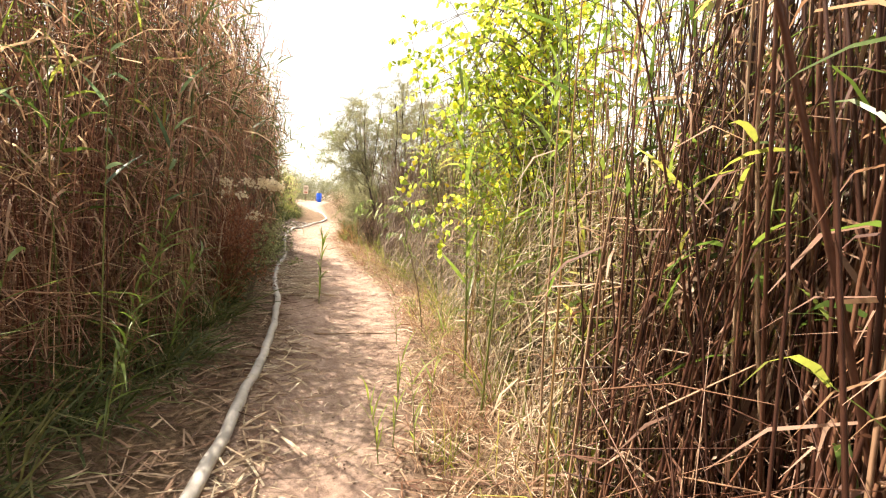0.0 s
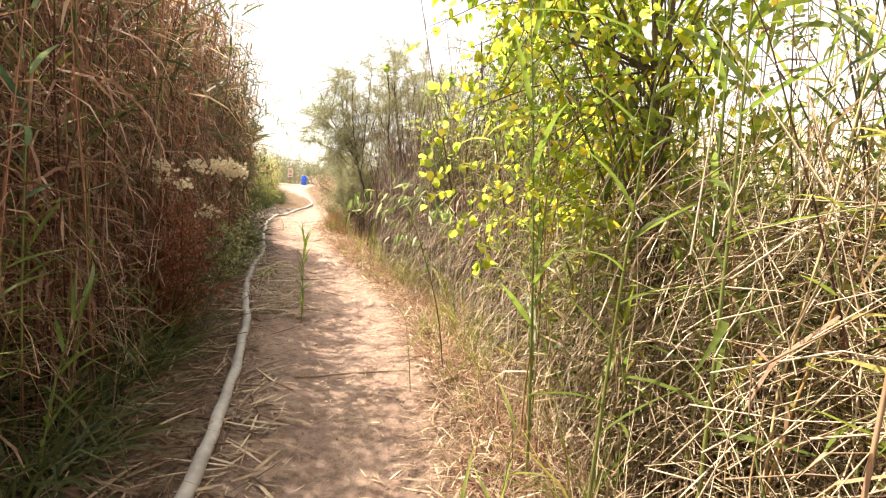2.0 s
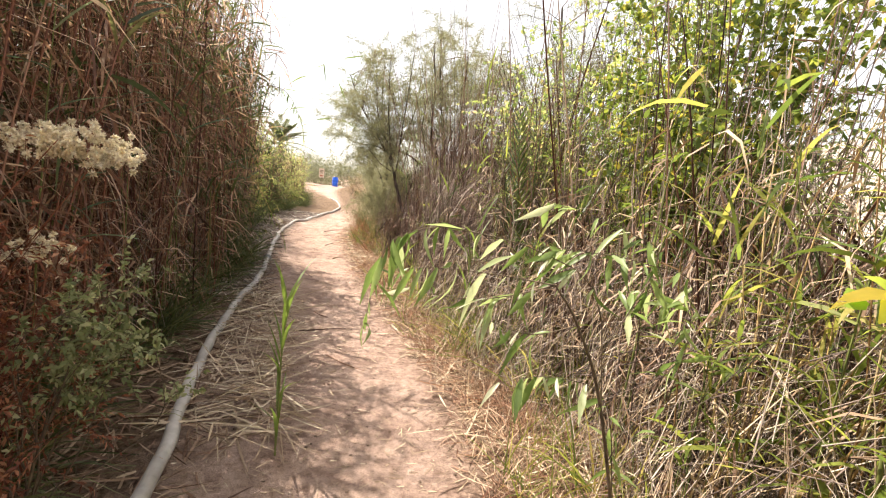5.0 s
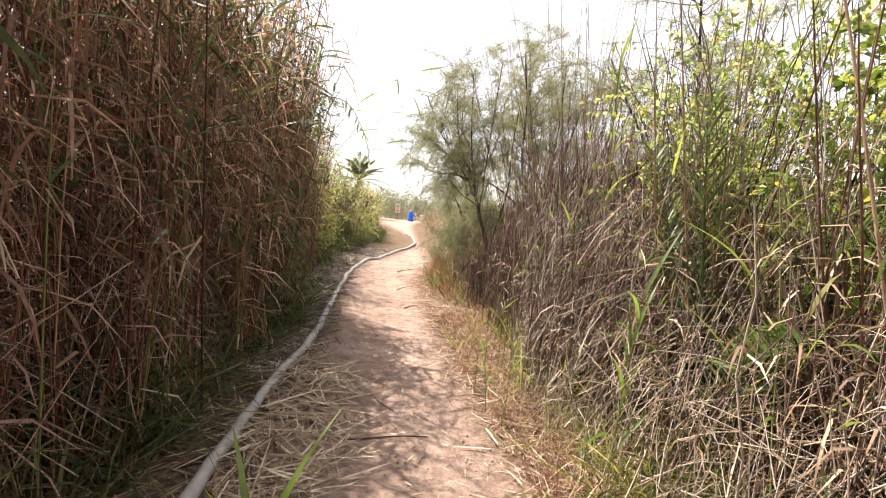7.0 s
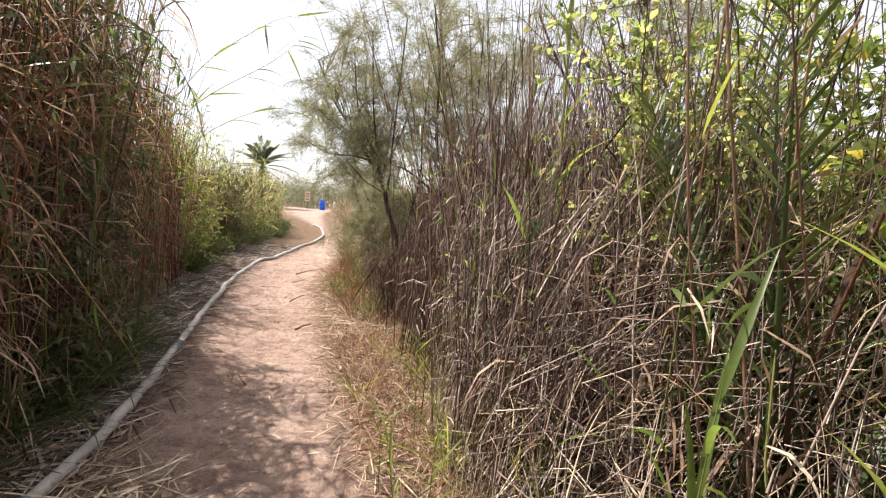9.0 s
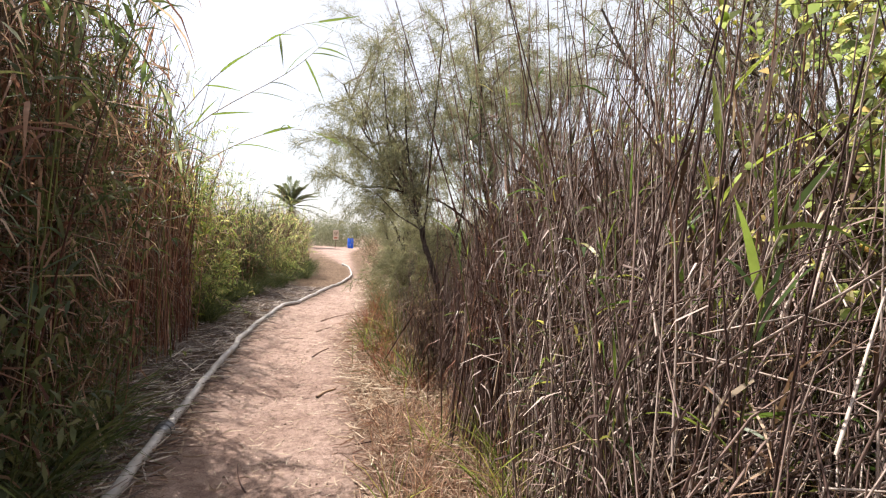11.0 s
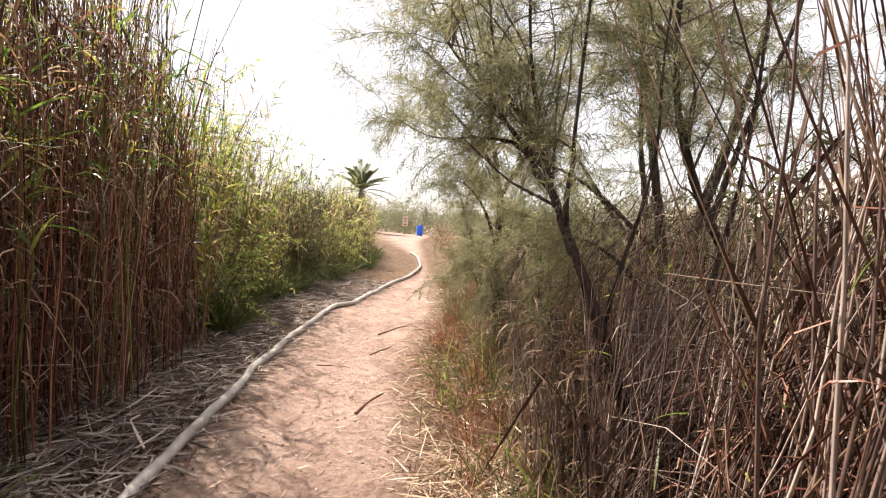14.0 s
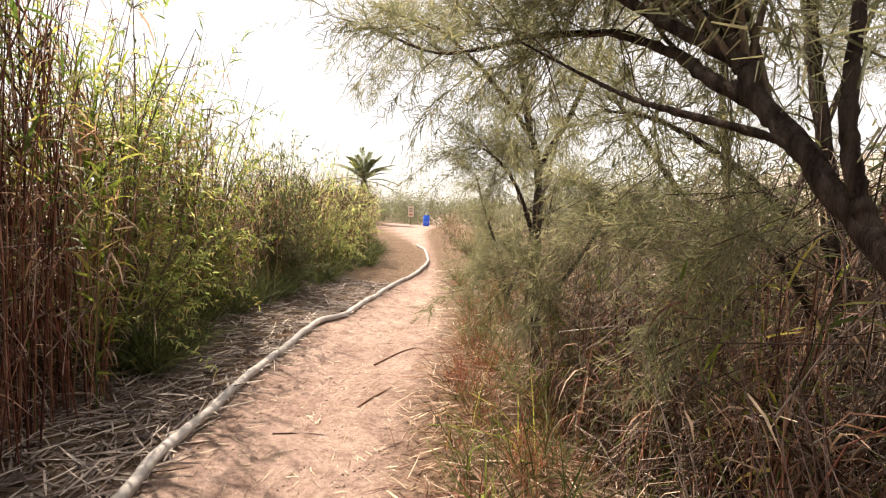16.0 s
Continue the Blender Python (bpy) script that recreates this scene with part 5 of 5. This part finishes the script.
tamarisk((1.00, 19.1, 0.1), "slender tamarisk with drooping grey-green sprays", [
    (((1.00, 19.1, 0.0), (0.91, 18.9, 1.0), (0.93, 19.2, 2.1), (0.81, 19.5, 2.75), (0.65, 19.6, 4.0), (0.65, 19.7, 5.0)), 0.06, 0.012, 14),
    (((0.92, 19.0, 1.3), (0.75, 19.0, 1.8), (0.55, 18.9, 2.1), (0.35, 18.8, 2.25)), 0.025, 0.008, 9),
    (((0.93, 19.2, 2.1), (1.35, 19.4, 2.9), (1.65, 19.6, 3.8), (1.75, 19.8, 4.7)), 0.035, 0.010, 12),
    (((0.85, 19.4, 2.5), (0.35, 19.3, 3.1), (-0.15, 19.2, 3.5), (-0.45, 19.2, 3.6)), 0.025, 0.008, 10),
    (((0.95, 19.0, 0.5), (0.85, 18.6, 0.9), (0.80, 18.2, 1.15), (0.75, 17.9, 1.2)), 0.02, 0.007, 10),
    (((0.95, 19.0, 0.6), (1.15, 18.3, 1.2), (1.25, 17.8, 1.6), (1.25, 17.4, 1.8)), 0.02, 0.007, 12)], 1.9, 0.9, 70, 22, crown=((0.75, 19.2, 3.2), (1.2, 0.9, 1.9), 26))
tamarisk((2.6, 17.2, 0.1), "dense tamarisk filling the gap behind the reeds", [
    (((2.6, 17.2, 0.0), (2.5, 17.2, 1.2), (2.3, 17.3, 2.6), (2.1, 17.4, 4.0), (2.0, 17.5, 5.2)), 0.07, 0.012, 14),
    (((2.55, 17.2, 0.6), (2.1, 16.9, 1.2), (1.7, 16.6, 1.5), (1.4, 16.4, 1.6)), 0.03, 0.008, 10),
    (((2.5, 17.2, 1.0), (3.0, 17.4, 2.2), (3.4, 17.6, 3.4), (3.7, 17.8, 4.6)), 0.05, 0.012, 14),
    (((2.5, 17.2, 1.4), (1.9, 17.4, 2.0), (1.5, 17.6, 2.3), (1.2, 17.8, 2.4)), 0.03, 0.008, 10),
    (((2.6, 17.2, 0.4), (3.1, 16.6, 1.2), (3.5, 16.0, 2.2), (3.8, 15.6, 3.2)), 0.045, 0.010, 12)], 1.5, 1.0, 60, 23, crown=((2.5, 17.4, 4.4), (1.5, 1.0, 2.0), 30))
tamarisk((0.9, 22.5, 0.1), "olive tamarisk bush hanging over the verge", [
    (((0.9, 22.5, 0.0), (0.8, 22.5, 0.8), (0.5, 22.5, 1.6), (0.3, 22.6, 2.3)), 0.04, 0.010, 16),
    (((0.9, 22.5, 0.1), (1.3, 22.7, 1.2), (1.6, 22.8, 2.4), (1.8, 23.0, 3.2)), 0.04, 0.010, 16),
    (((0.9, 22.5, 0.1), (0.7, 22.0, 0.6), (0.55, 21.6, 0.9), (0.45, 21.3, 1.0)), 0.02, 0.007, 12)], 1.4, 0.8, 65, 24)
tamarisk((3.6, 20.5, 0.1), "tall tamarisk further back among the brush", [
    (((3.6, 20.5, 0.0), (3.5, 20.4, 1.6), (3.2, 20.2, 3.2), (3.0, 20.0, 5.0)), 0.08, 0.014, 18),
    (((3.6, 20.5, 0.3), (4.2, 20.3, 2.0), (4.6, 20.0, 3.8), (4.8, 19.8, 5.2)), 0.06, 0.014, 18),
    (((3.5, 20.4, 1.2), (2.8, 20.6, 2.2), (2.3, 20.8, 3.0), (2.0, 21.0, 3.4)), 0.05, 0.012, 14)], 1.0, 1.1, 44, 25, crown=((3.6, 20.2, 5.0), (1.7, 1.2, 2.2), 40))
tamarisk((4.2, 13.6, 0.1), "tamarisk crown showing over the reed tangle", [
    (((4.2, 13.6, 0.0), (4.1, 13.6, 1.6), (3.8, 13.5, 3.2), (3.6, 13.4, 4.8)), 0.042, 0.014, 18),
    (((4.2, 13.6, 0.3), (4.7, 14.0, 2.0), (5.0, 14.4, 3.8), (5.2, 14.6, 5.0)), 0.035, 0.014, 16),
    (((4.1, 13.6, 1.4), (3.5, 14.0, 2.6), (3.1, 14.4, 3.6), (2.9, 14.6, 4.2)), 0.026, 0.012, 14)], 1.0, 1.1, 40, 26, crown=((4.2, 13.8, 4.2), (1.4, 1.3, 1.8), 30))


# ---- palms ----
def frond(root, base, az, el, length, leaflets, leaf, material, sag=0.5, name="frond"):
    n = 14
    t = np.linspace(0, 1, n)
    d = np.array([math.cos(az) * math.cos(el), math.sin(az) * math.cos(el), math.sin(el)])
    line = np.array(base) + d * (length * t)[:, None] + np.array([0, 0, -sag * length]) * (t ** 2)[:, None]
    s = Soup()
    tube(s, line, 0.014 * length ** 0.5 * (1.1 - t), 4)
    k = np.linspace(2, n - 1.01, leaflets)
    i = k.astype(int)
    p = line[i] + (line[i + 1] - line[i]) * (k - i)[:, None]
    tan = unit(line[i + 1] - line[i])
    side = unit(np.cross(tan, (0, 0, 1.0)))
    for sg in (-1, 1):
        ribbons(s, p, tan * 0.85 + side * sg * 0.8 + (0, 0, 0.25), leaf[0] * (1 - 0.5 * np.abs(2 * k / n - 0.9)), leaf[1], 0.12, (0.7, 1.0, 0.75, 0.05), 0.2)
    return s.part(name, material, root)


def young_palm(x, y, fronds, label):
    root = thing("young_palm", (x, y, float(ground_z(x, y))), label, "palm")
    for az, el, ln, sag in fronds:
        frond(root, (0, 0, 0.1), az, el, ln, 26, (0.36, 0.026), M_PALM, sag)


M_PALM = plant("palm_leaf", [(0, (0.05, 0.08, 0.025)), (0.6, (0.09, 0.125, 0.04)), (1, (0.17, 0.20, 0.07))], 0.3, 0.45, glossy=0.5)
young_palm(2.32, 9.95, ((1.2, 1.42, 2.5, 0.10), (3.6, 1.45, 2.3, 0.06), (0.4, 1.2, 2.3, 0.25), (5.6, 1.25, 2.2, 0.2), (1.9, 1.3, 2.4, 0.15), (4.6, 1.1, 1.7, 0.3)), "young palm with dark stiff fronds inside the thicket")


# Paler copy of the palm leaf, with air haze mixed into its colour.
M_PALM_HAZED = plant("palm_leaf_hazed", [(0, (0.10, 0.125, 0.075)), (0.6, (0.17, 0.20, 0.12)), (1, (0.27, 0.29, 0.18))], 0.3, 0.5, glossy=0.4)


def date_palm(x, y):
    root = thing("date_palm", (x, y, float(ground_z(x, y))), "date palm with a round crown and a skirt of dead fronds", "palm")
    s = Soup()
    t = np.linspace(0, 1, 24)
    tube(s, np.stack([0.1 * t, 0 * t, 3.6 * t], -1), 0.26 - 0.05 * t + 0.03 * (np.arange(24) % 2), 10)
    s.part("trunk", M_BARK, root)
    g = np.random.default_rng(9)
    for i in range(38):
        frond(root, (0.1, 0, 3.6), i * 2.4, g.uniform(-0.1, 1.35), g.uniform(3.1, 3.9), 34, (0.6, 0.075), M_PALM_HAZED, g.uniform(0.25, 0.42))
    for i in range(20):
        frond(root, (0.1, 0, 3.5), i * 2.4, g.uniform(-1.2, -0.4), g.uniform(1.6, 2.3), 18, (0.4, 0.05), M_DRY, 0.3, "dead_frond")


date_palm(-9.3, 54.0)


# ---- far end: barrel, signs, brush, woods and hill ----
def barrel(x, y):
    root = thing("barrel", (x, y, float(ground_z(x, y)) - 0.01), "bright blue plastic barrel standing on the crest of the track", "barrel")
    prof = [(0.27, 0.0), (0.29, 0.03), (0.295, 0.30), (0.31, 0.32), (0.31, 0.36), (0.295, 0.38), (0.295, 0.62), (0.31, 0.64), (0.31, 0.68), (0.295, 0.70), (0.285, 0.93), (0.25, 0.98)]
    s = Soup()
    tube(s, [(0, 0, z) for _, z in prof], np.array([r for r, _ in prof]), 28)
    s.part("body", M_BLUE, root, smooth=True)
    for nm, pr in (("lid", [(0.001, 0.955), (0.25, 0.955), (0.262, 0.975), (0.262, 1.0), (0.245, 1.0), (0.24, 0.985), (0.001, 0.985)]), ("bung", [(0.001, 0.98), (0.035, 0.98), (0.035, 1.02), (0.001, 1.02)])):
        s = Soup()
        tube(s, [(0.12 if nm == "bung" else 0, 0, z) for _, z in pr], np.array([r for r, _ in pr]), 20)
        s.part(nm, M_BLUE, root)


def box(cx, cy, cz, sx, sy, sz, bevel=0.0):
    bm = bmesh.new()
    bmesh.ops.create_cube(bm, size=1, matrix=Matrix.Translation((cx, cy, cz)) @ Matrix.Diagonal((sx, sy, sz, 1)))
    if bevel:
        bmesh.ops.bevel(bm, geom=bm.edges[:], offset=bevel, segments=2, affect="EDGES")
    return bm


def notice(x, y, w, h, z, label, red):
    root = thing("sign", (x, y, float(ground_z(x, y)) - 0.02), label, "sign", "notice boards by the track")
    z -= root.location.z
    part("post", box(0, 0.03, z / 2, 0.07, 0.05, z + h * 0.4, 0.008), M_TWIG, root)
    board = part("board", box(0, 0, z, w, 0.025, h, 0.006), M_BOARD, root)
    for i in range(3):
        part("print_bar", box(0, -0.016, z + h * (0.28 - 0.14 * i), w * (0.7 - 0.1 * i), 0.006, h * 0.06), M_TWIG, board)
    if red:
        part("red_panel", box(0, -0.016, z - h * 0.3, w * 0.6, 0.006, h * 0.14), M_RED, board)


barrel(-4.03, 56.9)
notice(-5.7, 58.6, 0.55, 1.0, 1.75, "weathered tan notice board with a red lower panel", True)
notice(-8.8, 57.5, 0.75, 0.9, 1.7, "weathered tan notice board on a post", False)


def brush(x, y, w, h, material, label, n=1600, blade=(0.18, 0.022), seed=0, dead=None):
    """A rounded, ragged shrub of many stems and small leaves."""
    g = np.random.default_rng(seed)
    root = thing("brush", (x, y, float(ground_z(x, y)) - 0.02), label, "bush", "brush along the far track")
    s, pos, dr = Soup(), [], []
    for _ in range(26):
        az, u = g.uniform(0, 6.28), g.uniform(0, 1) ** 0.6
        tip = np.array([math.cos(az) * u * w, math.sin(az) * u * w, h * g.uniform(0.45, 1.05) * (1 - 0.45 * u * u)])
        line = smooth_line([(0, 0, 0), tip * (0.35, 0.35, 0.5) + g.normal(0, 0.06, 3), tip], 8)
        tube(s, line, 0.014 * (1.1 - np.linspace(0, 0.9, 8)), 4)
        m = n // 26
        k = g.integers(2, 8, m)
        p = line[k] + g.normal(0, 1, (m, 3)) * (0.14 * w, 0.14 * w, 0.10 * h)
        p[:, 2] = np.maximum(p[:, 2], 0.03)
        pos.append(p)
        dr.append(g.normal(0, 0.6, (m, 3)) + (0, 0, 0.7))
    s.part("branchwork", M_TWIG, root)
    p, d = np.concatenate(pos), np.concatenate(dr)
    s = Soup()
    ribbons(s, p, d, blade[0] * g.uniform(0.5, 1.3, len(p)), blade[1] * g.uniform(0.6, 1.2, len(p)), g.uniform(0, 0.8, len(p)), (0.5, 1.0, 0.2), 1.0)
    s.part("foliage", material, root, stuff=True)


FAR = ((0.6, 27.5, 1.1, 1.5, 0), (0.2, 30.5, 1.0, 1.3, 1), (1.6, 29.5, 1.4, 2.2, 2), (0.0, 34.0, 1.2, 1.4, 1), (1.4, 35.0, 1.6, 2.4, 2), (-0.8, 38.0, 1.2, 1.5, 1), (0.9, 40.5, 1.8, 2.6, 2), (-1.2, 43.5, 1.3, 1.7, 0), (0.4, 46.0, 2.0, 2.6, 2), (-1.6, 50.0, 1.3, 1.8, 1), (0.2, 53.0, 2.2, 3.0, 2), (3.2, 25.0, 1.6, 2.8, 2), (3.6, 32.0, 2.2, 3.2, 2), (3.8, 42.0, 2.6, 3.4, 2),
       (-4.9, 33.0, 1.2, 1.8, 3), (-5.9, 36.0, 1.3, 1.7, 3), (-7.2, 39.5, 1.4, 1.7, 1), (-8.4, 43.0, 1.4, 1.5, 0), (-9.9, 47.0, 1.5, 1.5, 1), (-11.6, 51.0, 1.6, 1.7, 0), (-6.9, 31.0, 1.8, 2.3, 3), (-9.0, 36.5, 2.0, 2.4, 3), (-11.5, 44.0, 2.0, 2.6, 0))
for i, (x, y, w, h, kind_) in enumerate(FAR):
    brush(x, y, w, h, (M_OLIVE, M_DRY, M_NEEDLE, M_LIME)[kind_], ("olive green bush", "dry straw-coloured bush", "grey-green feathery bush", "bright green bush")[kind_] + " beside the far track", 1600, (0.14, 0.018), 40 + i)


def woods(name, label, y0, y1, x0, x1, count, height, seed, leaf, n, material):
    """A belt of scrubby trees with small leaves in many clumps."""
    g = np.random.default_rng(seed)
    s = Soup()
    for _ in range(count):
        x, y, h = g.uniform(x0, x1), g.uniform(y0, y1), g.uniform(*height)
        c = g.normal(0, 1, (18, 3)) * (h * 0.28, h * 0.28, h * 0.2) + (x, y, h * 0.5 - 0.4)
        p = c[g.integers(0, 18, n)] + g.normal(0, 1, (n, 3)) * h * 0.085
        p[:, 2] = np.maximum(p[:, 2], -0.5)
        ribbons(s, p, g.normal(0, 0.7, (n, 3)) + (0, 0, 0.5), leaf * g.uniform(0.6, 1.3, n), leaf * g.uniform(0.25, 0.5, n), 0.4, (0.6, 0.5), 1.2)
    return tagged(s.part(name, material), label, "woods", kind="stuff")


# Distance haze is put into these leaf colours: paler and greyer than near foliage.
M_HAZY = plant("far_leaf_hazed", [(0, (0.11, 0.125, 0.085)), (0.6, (0.19, 0.20, 0.14)), (1, (0.30, 0.29, 0.21))], 0.4, 0.8, grain=(1, 1, 1))
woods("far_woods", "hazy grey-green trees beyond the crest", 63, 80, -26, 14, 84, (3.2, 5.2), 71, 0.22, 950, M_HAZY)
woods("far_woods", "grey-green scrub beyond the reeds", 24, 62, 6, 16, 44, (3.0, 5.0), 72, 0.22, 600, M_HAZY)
woods("far_woods", "green scrub behind the reed thicket", -8, 20, -7.5, -4.8, 40, (2.6, 3.8), 73, 0.18, 420, M_OLIVE)
woods("far_woods", "green scrub behind the tangled reeds", -6, 24, 4.8, 8.0, 44, (2.6, 4.0), 75, 0.18, 420, M_OLIVE)
woods("far_woods", "scrub behind the start of the track", -22, -8, -8, 10, 24, (3.0, 5.0), 74, 0.4, 300, M_OLIVE)


def hill():
    n = 60
    u, v = np.meshgrid(np.linspace(-1, 1, n), np.linspace(-1, 1, n), indexing="ij")
    x, y = 85 + 65 * u, 70 + 90 * v
    fall = np.clip(1 - u ** 2, 0, 1) * np.clip(1 - v ** 2, 0, 1)
    z = 15 * fall ** 0.8 + 1.2 * ripple(x * 0.12, y * 0.12) * fall + 0.5 * ripple(x * 0.5, y * 0.5) * fall - 1.0
    s = Soup()
    i, j = np.meshgrid(np.arange(n - 1), np.arange(n - 1), indexing="ij")
    a = (i * n + j).ravel()
    s.add(np.stack([x, y, z], -1), np.stack([a, a + n, a + n + 1, a + 1], -1))
    tagged(s.part("backdrop", M_HILL, smooth=True), "bare pale dusty hillside beyond the thicket", "hill", kind="structure")


hill()
